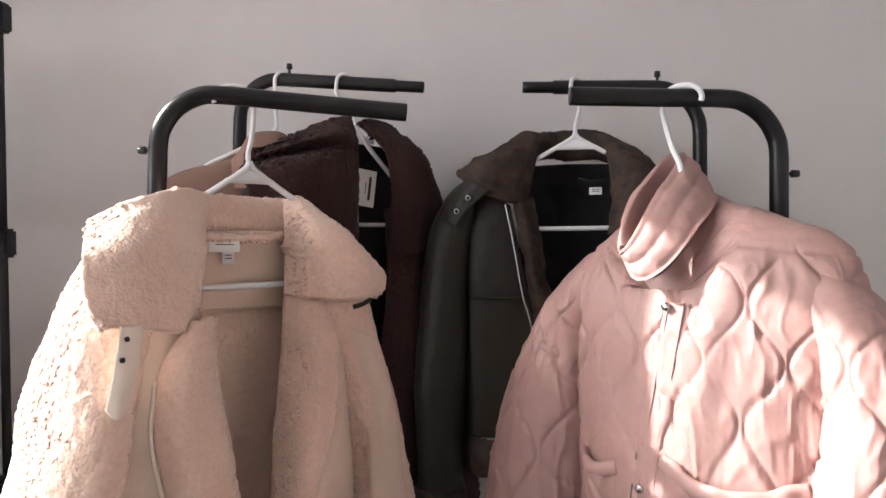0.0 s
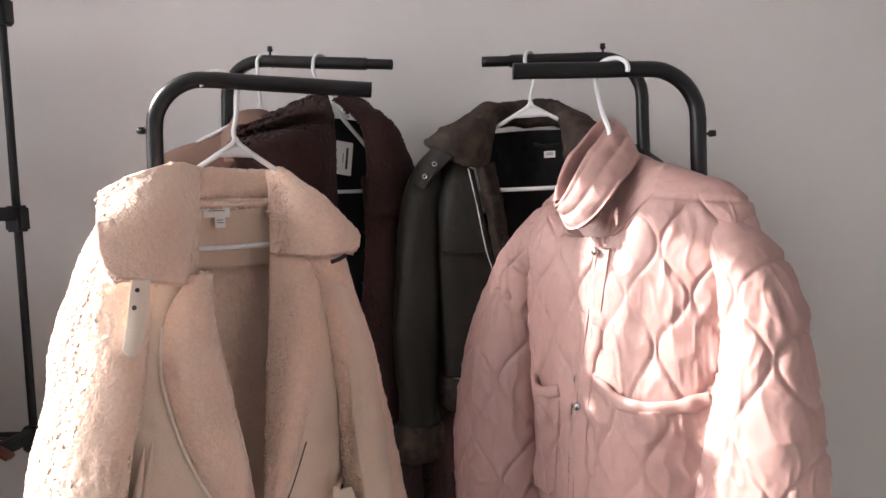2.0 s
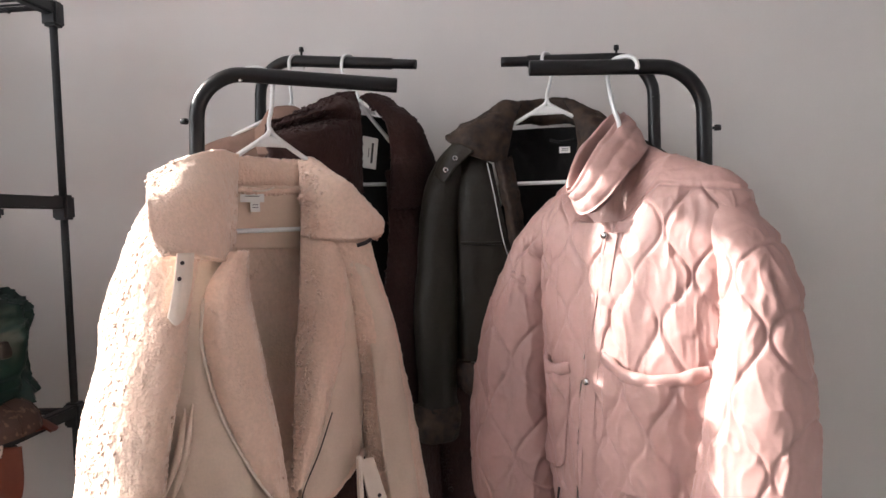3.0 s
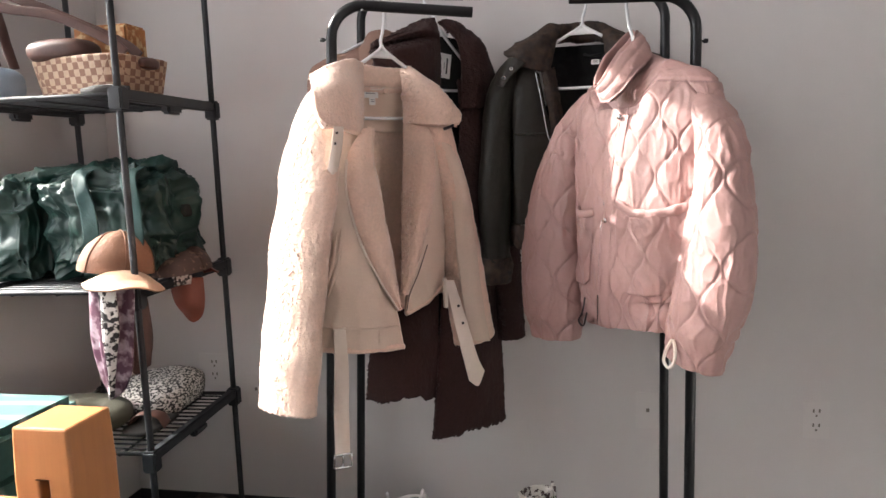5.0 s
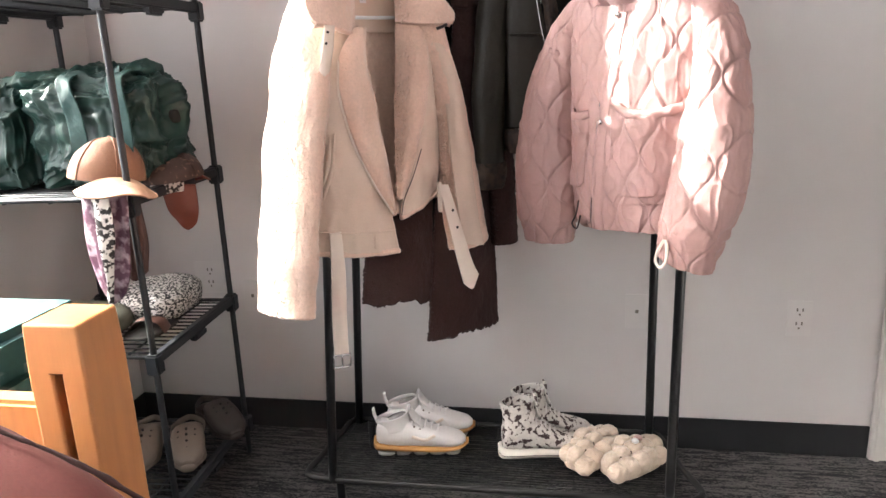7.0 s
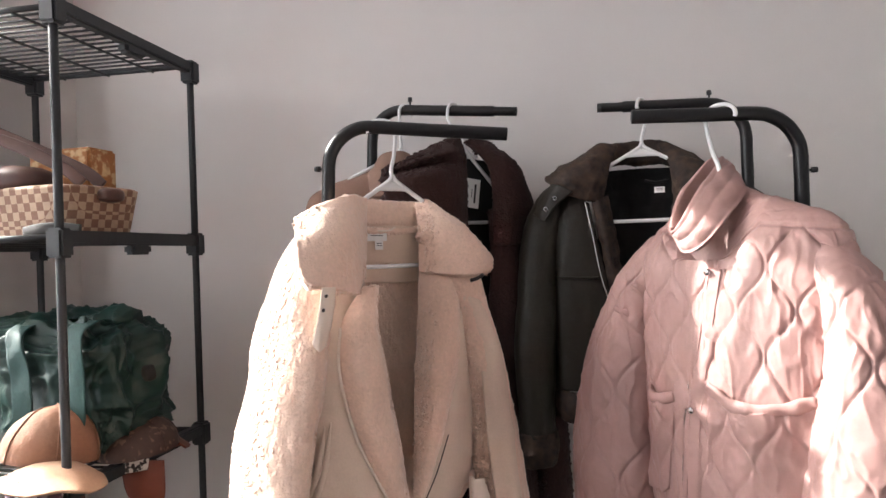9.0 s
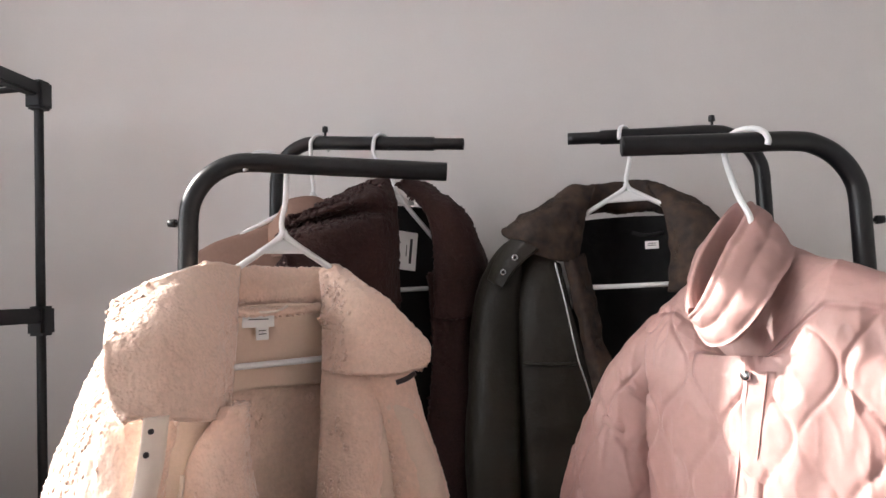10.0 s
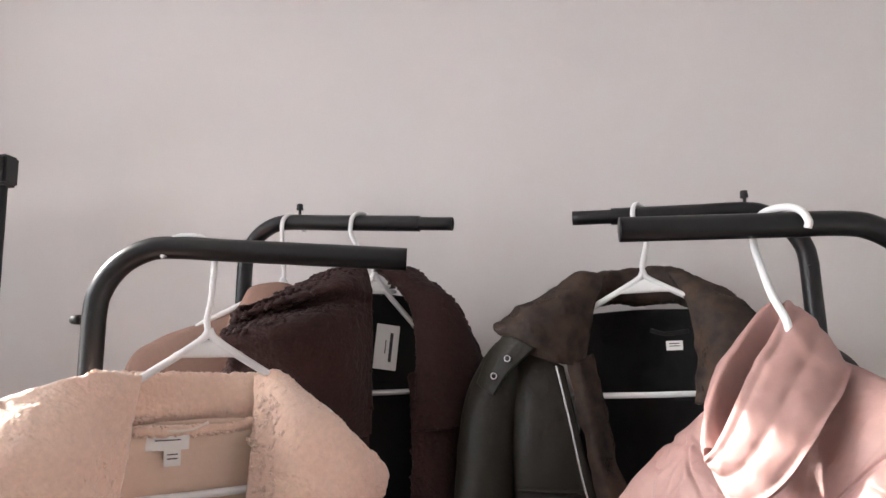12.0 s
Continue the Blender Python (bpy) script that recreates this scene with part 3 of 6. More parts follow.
# cream teddy jacket
jc = thing("teddy_jacket", "cream teddy-fleece and suede biker jacket hanging open on a white hanger", "jacket", pose(0.05, -0.52, 0, 0, 0, 47))
fleece("back_panel", sheet("back_panel", up(
    [(-0.10, -0.035, 1.44), (-0.05, -0.06, 1.446), (0.0, -0.065, 1.446), (0.06, -0.065, 1.44)],
    [(-0.22, -0.01, 1.36), (-0.06, -0.07, 1.36), (0.02, -0.075, 1.36), (0.15, -0.06, 1.34)],
    [(-0.25, 0.0, 1.2), (-0.08, -0.08, 1.2), (0.03, -0.08, 1.2), (0.14, -0.03, 1.2)],
    [(-0.26, 0.0, 1.0), (-0.09, -0.08, 1.0), (0.03, -0.08, 1.0), (0.14, -0.04, 1.0)],
    [(-0.27, 0.0, 0.86), (-0.09, -0.08, 0.85), (0.03, -0.08, 0.88), (0.14, -0.04, 0.92)]), relief=lambda p: np.where(p[..., 2] < 1.335, teddy(p, 0.003), 0.0005 * vnoise(p, 60))), FLEECE, jc)
part("yoke_lining", sheet("yoke_lining", up(
    [(-0.10, -0.028, 1.437), (-0.05, -0.05, 1.44), (0.0, -0.05, 1.44), (0.06, -0.055, 1.437)],
    [(-0.12, -0.028, 1.39), (-0.05, -0.056, 1.39), (0.01, -0.062, 1.39), (0.09, -0.055, 1.385)],
    [(-0.14, -0.028, 1.335), (-0.05, -0.06, 1.333), (0.01, -0.066, 1.33), (0.09, -0.06, 1.33)]), thick=0.002), LINING, jc, "smooth beige yoke lining")
fleece("back_collar", tube("back_collar", [(-0.13, 0.01, 1.47), (-0.105, 0.055, 1.464), (-0.045, 0.072, 1.46), (0.015, 0.078, 1.458), (0.055, 0.07, 1.46), (0.075, 0.055, 1.462)],
                         [(0.024, 0.012), (0.028, 0.014), (0.03, 0.014), (0.03, 0.014), (0.028, 0.014), (0.024, 0.012)], relief=teddy_relief, side=(0, 0, 1)), FLEECE, jc)
fleece("collar_seam", tube("collar_seam", [(-0.10, 0.036, 1.434), (-0.05, 0.045, 1.43), (0.0, 0.055, 1.43), (0.05, 0.052, 1.433)], [0.006] * 4, relief=lambda p: teddy(p, 0.002), side=(0, 0, 1)), FLEECE, jc)
fleece("collar_leaf", sheet("collar_leaf", up(
    [(-0.085, -0.012, 1.488), (-0.13, 0.012, 1.492), (-0.19, 0.03, 1.476), (-0.238, 0.02, 1.452)],
    [(-0.097, 0.0, 1.43), (-0.14, 0.05, 1.435), (-0.20, 0.078, 1.425), (-0.256, 0.07, 1.41)],
    [(-0.106, 0.014, 1.38), (-0.145, 0.066, 1.378), (-0.20, 0.092, 1.372), (-0.256, 0.088, 1.362)],
    [(-0.120, 0.032, 1.320), (-0.148, 0.068, 1.322), (-0.19, 0.095, 1.332), (-0.243, 0.098, 1.344)]), thick=0.018, relief=teddy_relief, step=0.0035), FLEECE, jc)
fleece("collar_leaf", sheet("collar_leaf", up(
    [(0.040, -0.055, 1.484), (0.062, -0.045, 1.492), (0.088, -0.05, 1.474), (0.105, -0.065, 1.452)],
    [(0.034, -0.040, 1.436), (0.065, 0.006, 1.446), (0.108, 0.012, 1.436), (0.142, -0.02, 1.412)],
    [(0.028, -0.030, 1.392), (0.062, 0.022, 1.394), (0.122, 0.034, 1.388), (0.172, 0.008, 1.378)],
    [(0.020, -0.018, 1.352), (0.052, 0.024, 1.346), (0.098, 0.046, 1.344), (0.158, 0.030, 1.352)]), thick=0.02, relief=teddy_relief, step=0.0035), FLEECE, jc)
fleece("lapel", sheet("lapel", up(
    [(-0.142, 0.07, 1.335), (-0.13, 0.08, 1.335), (-0.115, 0.07, 1.335), (-0.105, 0.05, 1.335)],
    [(-0.178, 0.06, 1.275), (-0.155, 0.082, 1.275), (-0.125, 0.075, 1.275), (-0.102, 0.04, 1.275)],
    [(-0.184, 0.065, 1.195), (-0.155, 0.088, 1.195), (-0.115, 0.08, 1.195), (-0.088, 0.04, 1.195)],
    [(-0.158, 0.07, 1.085), (-0.135, 0.09, 1.085), (-0.10, 0.082, 1.085), (-0.07, 0.045, 1.085)],
    [(-0.115, 0.075, 0.99), (-0.10, 0.085, 0.99), (-0.082, 0.075, 0.99), (-0.06, 0.05, 0.99)],
    [(-0.070, 0.07, 0.92), (-0.066, 0.075, 0.92), (-0.062, 0.07, 0.92), (-0.056, 0.06, 0.92)]), thick=0.012, relief=teddy_relief, step=0.004), FLEECE, jc)
fleece("lapel", sheet("lapel", up(
    [(0.045, -0.042, 1.44), (0.058, -0.02, 1.44), (0.07, -0.015, 1.44), (0.085, -0.03, 1.44)],
    [(0.022, -0.022, 1.345), (0.05, 0.008, 1.345), (0.08, 0.012, 1.345), (0.105, 0.0, 1.345)],
    [(0.008, -0.01, 1.25), (0.035, 0.028, 1.25), (0.062, 0.034, 1.25), (0.088, 0.018, 1.25)],
    [(-0.008, 0.0, 1.16), (0.012, 0.04, 1.155), (0.037, 0.045, 1.15), (0.066, 0.028, 1.145)],
    [(-0.025, 0.022, 1.06), (-0.012, 0.05, 1.06), (0.005, 0.055, 1.06), (0.024, 0.045, 1.065)],
    [(-0.052, 0.055, 0.95), (-0.047, 0.062, 0.95), (-0.042, 0.062, 0.95), (-0.036, 0.06, 0.95)]), thick=0.012, relief=teddy_relief, step=0.004), FLEECE, jc)
part("front_panel", sheet("front_panel", up(
    [(-0.255, 0.0, 1.36), (-0.225, 0.04, 1.36), (-0.18, 0.05, 1.36), (-0.135, 0.05, 1.345)],
    [(-0.27, 0.0, 1.2), (-0.235, 0.04, 1.2), (-0.2, 0.055, 1.2), (-0.165, 0.055, 1.2)],
    [(-0.275, 0.0, 1.06), (-0.235, 0.05, 1.06), (-0.19, 0.065, 1.06), (-0.135, 0.06, 1.06)],
    [(-0.28, 0.01, 0.94), (-0.225, 0.055, 0.94), (-0.15, 0.065, 0.935), (-0.07, 0.055, 0.93)],
    [(-0.275, 0.01, 0.855), (-0.22, 0.05, 0.85), (-0.13, 0.055, 0.835), (-0.045, 0.045, 0.825)]), thick=0.008, relief=suede_relief), SUEDE, jc, "smooth cream suede front")
part("front_panel", sheet("front_panel", up(
    [(0.05, 0.0, 1.36), (0.09, 0.01, 1.36), (0.115, -0.01, 1.36), (0.13, -0.04, 1.35)],
    [(0.03, 0.018, 1.2), (0.08, 0.025, 1.2), (0.122, 0.0, 1.2), (0.15, -0.035, 1.2)],
    [(-0.012, 0.035, 1.05), (0.05, 0.038, 1.05), (0.105, 0.008, 1.05), (0.145, -0.03, 1.05)],
    [(-0.037, 0.05, 0.905), (0.025, 0.038, 0.92), (0.09, 0.005, 0.94), (0.14, -0.035, 0.95)]), thick=0.008, relief=suede_relief), SUEDE, jc, "smooth cream suede front")


def fleece_hem(pts):
    part("hem_trim", tube("hem_trim", pts, [0.007] * len(pts), relief=lambda p: teddy(p, 0.003), side=(0, 0, 1)), FLEECE, jc)


fleece_hem([(-0.27, -0.012, 0.853), (-0.22, -0.048, 0.847), (-0.13, -0.052, 0.832), (-0.045, -0.043, 0.822)])
fleece_hem([(-0.037, -0.048, 0.902), (0.025, -0.036, 0.917), (0.09, -0.003, 0.937), (0.14, 0.036, 0.947)])


def jacket_sleeve(parent, path, radii, mat, relief, name="sleeve", hollow=0.05, label="", step=0.0036, side=(1, 0, 0)):
    make = fleece if mat in (FLEECE, BROWN) else part
    return make(name, tube(name, [(x, -w, z) for x, w, z in path], radii, relief=relief, side=side, hollow=hollow, step=step), mat, parent, label)


jacket_sleeve(jc, [(-0.15, 0.0, 1.43), (-0.194, 0.0, 1.38), (-0.232, 0.005, 1.29), (-0.266, 0.02, 1.17), (-0.294, 0.03, 1.05), (-0.322, 0.035, 0.89), (-0.343, 0.035, 0.735)],
              [(0.03, 0.03), (0.056, 0.046), (0.068, 0.046), (0.075, 0.045), (0.077, 0.044), (0.076, 0.043), (0.078, 0.042)], FLEECE, lambda p: teddy(p, 0.0016, 2) + folds(p, 0.004, (9, 9, 12)), label="cream teddy-fleece sleeve", side=(0.384, -0.923, 0))
jacket_sleeve(jc, [(0.04, -0.03, 1.43), (0.078, -0.025, 1.39), (0.112, -0.018, 1.30), (0.147, -0.014, 1.18), (0.178, -0.015, 1.02), (0.198, -0.015, 0.88), (0.214, -0.015, 0.785)],
              [(0.02, 0.02), (0.04, 0.045), (0.043, 0.055), (0.042, 0.055), (0.05, 0.055), (0.054, 0.052), (0.056, 0.05)], FLEECE, lambda p: teddy(p, 0.0026, 4) + folds(p, 0.004, (9, 9, 12)), label="cream teddy-fleece sleeve")
part("sleeve_panel", sheet("sleeve_panel", up(
    [(0.085, 0.02, 1.31), (0.106, 0.036, 1.30), (0.126, 0.034, 1.29)],
    [(0.118, 0.03, 1.18), (0.145, 0.05, 1.17), (0.166, 0.047, 1.16)],
    [(0.132, 0.03, 1.02), (0.165, 0.048, 1.01), (0.19, 0.045, 1.0)],
    [(0.15, 0.03, 0.88), (0.182, 0.046, 0.87), (0.21, 0.043, 0.86)],
    [(0.162, 0.028, 0.795), (0.196, 0.044, 0.79), (0.225, 0.041, 0.785)]), thick=0.004, relief=suede_relief), SUEDE, jc, "cream suede sleeve facing")
strap = part("collar_strap", sheet("collar_strap", up(
    [(-0.228, 0.100, 1.338), (-0.216, 0.101, 1.338), (-0.203, 0.097, 1.338)],
    [(-0.233, 0.09, 1.29), (-0.222, 0.094, 1.29), (-0.208, 0.092, 1.29)],
    [(-0.240, 0.082, 1.25), (-0.230, 0.086, 1.238), (-0.217, 0.084, 1.246)]), thick=0.003, step=0.003), STRAP, jc, "pale leather collar strap")
for z in (1.325, 1.303):
    eyelet(strap, -0.221 - (1.325 - z) * 0.2, 0.0985 - (1.325 - z) * 0.1, z, 0.0018)
belt = part("belt_end", sheet("belt_end", up(
    [(0.078, 0.052, 0.965), (0.094, 0.05, 0.965), (0.11, 0.045, 0.962)],
    [(0.094, 0.06, 0.87), (0.116, 0.06, 0.866), (0.136, 0.056, 0.862)],
    [(0.118, 0.062, 0.77), (0.144, 0.062, 0.764), (0.168, 0.058, 0.758)],
    [(0.138, 0.06, 0.70), (0.166, 0.06, 0.682), (0.19, 0.057, 0.715)]), thick=0.003, step=0.003), STRAP, jc, "pale leather belt end")
for x, w, z in ((0.108, 0.0625, 0.90), (0.119, 0.064, 0.855)):
    eyelet(belt, x, w, z)
part("belt_loop", block("belt_loop", 0.07, 0.078, -0.062, -0.05, 0.90, 0.975, 0.002), STRAP, jc)
buckle_belt = part("belt_end", sheet("belt_end", up(
    [(-0.236, 0.062, 0.90), (-0.222, 0.065, 0.90), (-0.208, 0.065, 0.90)],
    [(-0.233, 0.05, 0.80), (-0.217, 0.055, 0.80), (-0.20, 0.055, 0.80)],
    [(-0.236, 0.04, 0.70), (-0.218, 0.05, 0.70), (-0.20, 0.045, 0.70)],
    [(-0.238, 0.04, 0.605), (-0.22, 0.045, 0.603), (-0.203, 0.045, 0.60)]), thick=0.003, step=0.003), STRAP, jc, "pale leather belt end")
for a, b in (((-0.243, 0.606), (-0.199, 0.60)), ((-0.199, 0.60), (-0.202, 0.57)), ((-0.202, 0.57), (-0.246, 0.576)), ((-0.246, 0.576), (-0.243, 0.606)), ((-0.222, 0.603), (-0.223, 0.573))):
    part("buckle_bar", tube("buckle_bar", [(a[0], -0.046, a[1]), ((a[0] + b[0]) / 2, -0.047, (a[1] + b[1]) / 2), (b[0], -0.046, b[1])], [0.0022] * 3, step=0.006, side=(0, 1, 0.01), around=8), CHROME, buckle_belt, "square silver buckle")
part("collar_clasp", tube("collar_clasp", [(0.090, -0.05, 1.333), (0.103, -0.055, 1.337), (0.117, -0.052, 1.342)], [0.0035] * 3, step=0.003, side=(0, 1, 0), around=8), GUNMETAL, jc, "dark metal collar clasp")
part("front_zip", tube("front_zip", [(-0.182, -0.062, 1.27), (-0.187, -0.064, 1.195), (-0.162, -0.07, 1.085), (-0.117, -0.075, 0.99), (-0.072, -0.07, 0.92)], [0.0026] * 5, step=0.006, side=(0, 1, 0), around=8), STRAP, jc, "pale zip edge")
part("front_zip", tube("front_zip", [(0.026, -0.056, 1.06), (-0.005, -0.062, 1.0), (-0.033, -0.062, 0.95), (-0.04, -0.056, 0.91)], [0.0011] * 4, step=0.006, side=(0, 1, 0), around=8), GUNMETAL, jc, "dark metal zip")
for x0, z0, x1, z1 in ((-0.205, 1.12, -0.245, 0.965), (-0.216, 1.115, -0.252, 0.985)):
    part("pocket_welt", tube("pocket_welt", [(x0, -0.064, z0), ((x0 + x1) / 2 + 0.004, -0.066, (z0 + z1) / 2), (x1, -0.055, z1)], [(0.0015, 0.0015), (0.006, 0.006), (0.0015, 0.0015)], step=0.005, side=(1, 0, 0), around=8), SUEDE, jc)
part("front_seam", tube("front_seam", [(-0.135, -0.064, 1.0), (-0.125, -0.066, 0.93), (-0.12, -0.06, 0.845)], [0.0045] * 3, step=0.005, side=(1, 0, 0), around=8), SUEDE, jc)
part("waist_seam", tube("waist_seam", [(-0.26, -0.035, 0.905), (-0.2, -0.066, 0.895), (-0.13, -0.068, 0.885), (-0.06, -0.056, 0.878)], [0.0022] * 4, step=0.005, side=(0, 0, 1), around=8), SUEDE, jc)
label_tag(jc, -0.053, -0.044, 1.419, 0.043, 0.0145, 1, bars=1)
label_tag(jc, -0.048, -0.0445, 1.404, 0.017, 0.017, 0, "size_label", bars=2)
part("hanging_loop", tube("hanging_loop", [(-0.075, 0.046, 1.437), (-0.055, 0.04, 1.431), (-0.03, 0.04, 1.431), (-0.012, 0.046, 1.437)], [0.0018] * 4, step=0.004, side=(0, 0, 1), around=8), STRAP, jc)


# quilted pink jacket
def ridges(p, scale, seed, power=3):
    """Soft crests of cloth, 0 to 1."""
    return (1 - np.abs(vnoise(p * np.array(scale), 1, seed))) ** power


def quilt(p, wide=0.042, tall=0.15, depth=0.006, phase=0.0, plain=1.47):
    """Onion-shaped panels between wavy stitch lines, gathered into upright creases; plain cloth above the height plain."""
    u = p[..., 0] / wide + phase + 0.14 * vnoise(p, 9, 21)
    v = p[..., 2] + 0.014 * vnoise(p, 7, 22)
    best = np.full(u.shape, 9.0)
    for k in range(-1, 3):
        line = np.floor(u) + k
        wave = line + 0.5 + np.where(line % 2 == 0, 1, -1) * 0.44 * np.cos(2 * math.pi * v / tall)
        best = np.minimum(best, np.abs(u - wave))
    d = best * wide
    groove = 1 - np.exp(-(d / 0.0026) ** 1.3)
    dome = 1 - np.exp(-(d / 0.014) ** 2)
    q = p + 0.012 * vnoise(p, 22, 31)[..., None]
    pull = ridges(q, (60, 60, 16), 5, 3) * np.exp(-(d / 0.016) ** 2)
    upright = ridges(q, (30, 30, 8), 8, 6) + 0.6 * ridges(q, (55, 55, 20), 9, 6)
    fine = vnoise(q * np.array((95, 95, 45)), 1, 12) + 0.6 * vnoise(q * np.array((190, 190, 120)), 1, 15)
    k = np.clip((plain - v) / 0.03, 0, 1)
    return k * (depth * (0.55 * groove + 0.3 * dome) + 0.0022 * pull + 0.0032 * upright * groove) + 0.0007 * fine + 0.003 * vnoise(p * np.array((9, 9, 6)), 1, 17) - 0.0045


def gathers(p, z, span=0.022, amount=0.0035, seed=6):
    """Short pleats drawn together at the height z."""
    return amount * np.exp(-((p[..., 2] - z) / span) ** 2) * vnoise(p * np.array((95, 95, 10)), 1, seed)


def cuff_gather(p, z):
    """The drawn-in gathers of a cuff below height z."""
    return np.clip((z + 0.03 - p[..., 2]) / 0.03, 0, 1) * (0.004 + 0.005 * vnoise(p * np.array((75, 75, 9)), 1, 6))


def neckline(p):
    """Lowers the front of the neck opening."""
    q = p.copy()
    near = np.clip(1.3 - np.hypot((p[..., 0] - 0.01) / 0.07, p[..., 1] / 0.10), 0, 1) * np.clip((p[..., 2] - 1.36) / 0.07, 0, 1)
    q[..., 2] -= near * np.clip((0.05 - p[..., 1]) / 0.11, 0, 1) * 0.12
    return q


jp = thing("quilted_jacket", "dusty pink quilted jacket with a stand collar on a white hanger", "jacket", pose(0.57, -0.50, 0, 0, 0, -40))
part("body", tube("body", [(0.006, 0.02, 1.488), (0.008, 0.02, 1.478), (0.010, 0.022, 1.456), (0.014, 0.023, 1.424), (0.019, 0.022, 1.390), (0.022, 0.021, 1.352), (0.024, 0.020, 1.29), (0.030, 0.02, 1.15), (0.028, 0.02, 1.0), (0.03, 0.018, 0.925), (0.04, 0.012, 0.885), (0.042, 0.01, 0.862)],
                  [(0.034, 0.036), (0.052, 0.042), (0.092, 0.050), (0.145, 0.056), (0.190, 0.062), (0.202, 0.07), (0.198, 0.078), (0.184, 0.084), (0.178, 0.084), (0.165, 0.08), (0.138, 0.072), (0.128, 0.068)],
                  relief=lambda p: quilt(p, 0.042, 0.15, 0.005, 0.2, 1.425) - 0.004 * np.exp(-((p[..., 2] - 1.425 + 0.12 * np.abs(p[..., 0] - 0.03)) / 0.004) ** 2) + gathers(p, 1.40, 0.022, 0.002) + gathers(p, 0.90, 0.02, 0.004), side=(1, 0, 0), hollow=0.06, step=0.0021, caps=False, shape=neckline), PINK, jp)
jacket_sleeve(jp, [(-0.10, -0.015, 1.385), (-0.126, -0.01, 1.355), (-0.156, 0.0, 1.285), (-0.196, 0.012, 1.14), (-0.212, 0.016, 0.985), (-0.210, 0.016, 0.875), (-0.206, 0.016, 0.80)],
              [(0.02, 0.026), (0.038, 0.046), (0.052, 0.056), (0.076, 0.06), (0.09, 0.064), (0.084, 0.062), (0.074, 0.052)], PINK, lambda p: quilt(p, 0.05, 0.16, 0.0048, 0.3, 1.36) + gathers(p, 1.26) - cuff_gather(p, 0.83), step=0.0024, label="quilted sleeve with a drawn cuff")
jacket_sleeve(jp, [(0.155, -0.02, 1.385), (0.186, -0.018, 1.362), (0.221, -0.01, 1.30), (0.240, 0.0, 1.20), (0.238, 0.008, 1.09), (0.228, 0.012, 1.0), (0.208, 0.016, 0.90), (0.190, 0.018, 0.812)],
              [(0.02, 0.028), (0.033, 0.045), (0.044, 0.054), (0.056, 0.06), (0.073, 0.064), (0.08, 0.064), (0.075, 0.062), (0.066, 0.052)], PINK, lambda p: quilt(p, 0.046, 0.16, 0.0048, 0.1, 1.36) + gathers(p, 1.27, 0.03, 0.005) - cuff_gather(p, 0.85), step=0.0024, label="quilted sleeve with a drawn cuff")


for x, w, z, r, dx, dz in ((-0.160, 0.001, 1.272, 0.048, -0.05, -0.14), (0.226, -0.008, 1.283, 0.042, 0.03, -0.14)):
    k = math.hypot(dx, dz)
    ring = [(x - dz / k * r * math.cos(a), -w + r * 1.15 * math.sin(a), z + dx / k * r * math.cos(a)) for a in np.linspace(0, 2 * math.pi, 25)]
    part("arm_seam", tube("arm_seam", ring, [(0.006, 0.003)] * 25, step=0.003, side=(dx / k, 0, dz / k), relief=lambda p: 0.004 * vnoise(p, 75, 4), around=12), PINK, jp)


def stand_collar(parent):
    """A padded band in three stitched channels, lower at the front and fallen in to one side."""
    n, m = 120, 30
    rows = []
    for i in range(m):
        h = i / (m - 1) * 1.1 - 0.1
        row = []
        for k in range(n):
            a = 2 * math.pi * k / n
            ca, sa = math.cos(a), math.copysign(abs(math.sin(a)) ** 0.85, math.sin(a))
            front = 0.5 - 0.5 * math.sin(a)
            x = (0.008 + 0.041 * ca) * (1 - h) + (-0.020 + 0.017 * ca) * h
            w = 0.012 - 0.068 * sa + (0.008 * front - 0.004) * h
            row.append((x, -w, 1.488 - 0.110 * front ** 1.6 + (0.050 - 0.020 * front) * (math.sin(h * 1.45) if h > 0 else h * 1.45)))
        rows.append(row)
    p = np.array(rows)
    nn = normals_of(p, True)
    if (nn * (p - p.mean((0, 1)))).sum() < 0:
        nn = -nn
    h = np.linspace(-0.1, 1, m)[:, None]
    puff = 0.0045 * np.abs(np.sin((h * 2.4 + 0.1) * math.pi)) ** 0.35 + 0.002 * ridges(p, (26, 26, 30), 3, 4) + 0.0014 * ridges(p, (60, 60, 50), 7, 3) + 0.0008 * vnoise(p, 120, 4)
    lip = np.sqrt(np.clip(1 - np.clip((h - 0.86) / 0.14, 0, 1) ** 2, 0, 1))
    outer = p + nn * (puff * lip)[..., None]
    inner = (p - nn * (0.009 * lip)[..., None])[::-1]
    allp = np.concatenate([outer, inner])
    return part("collar", mesh_of("collar", allp.reshape(-1, 3), grid_faces(len(allp), n, True)), PINK, parent)


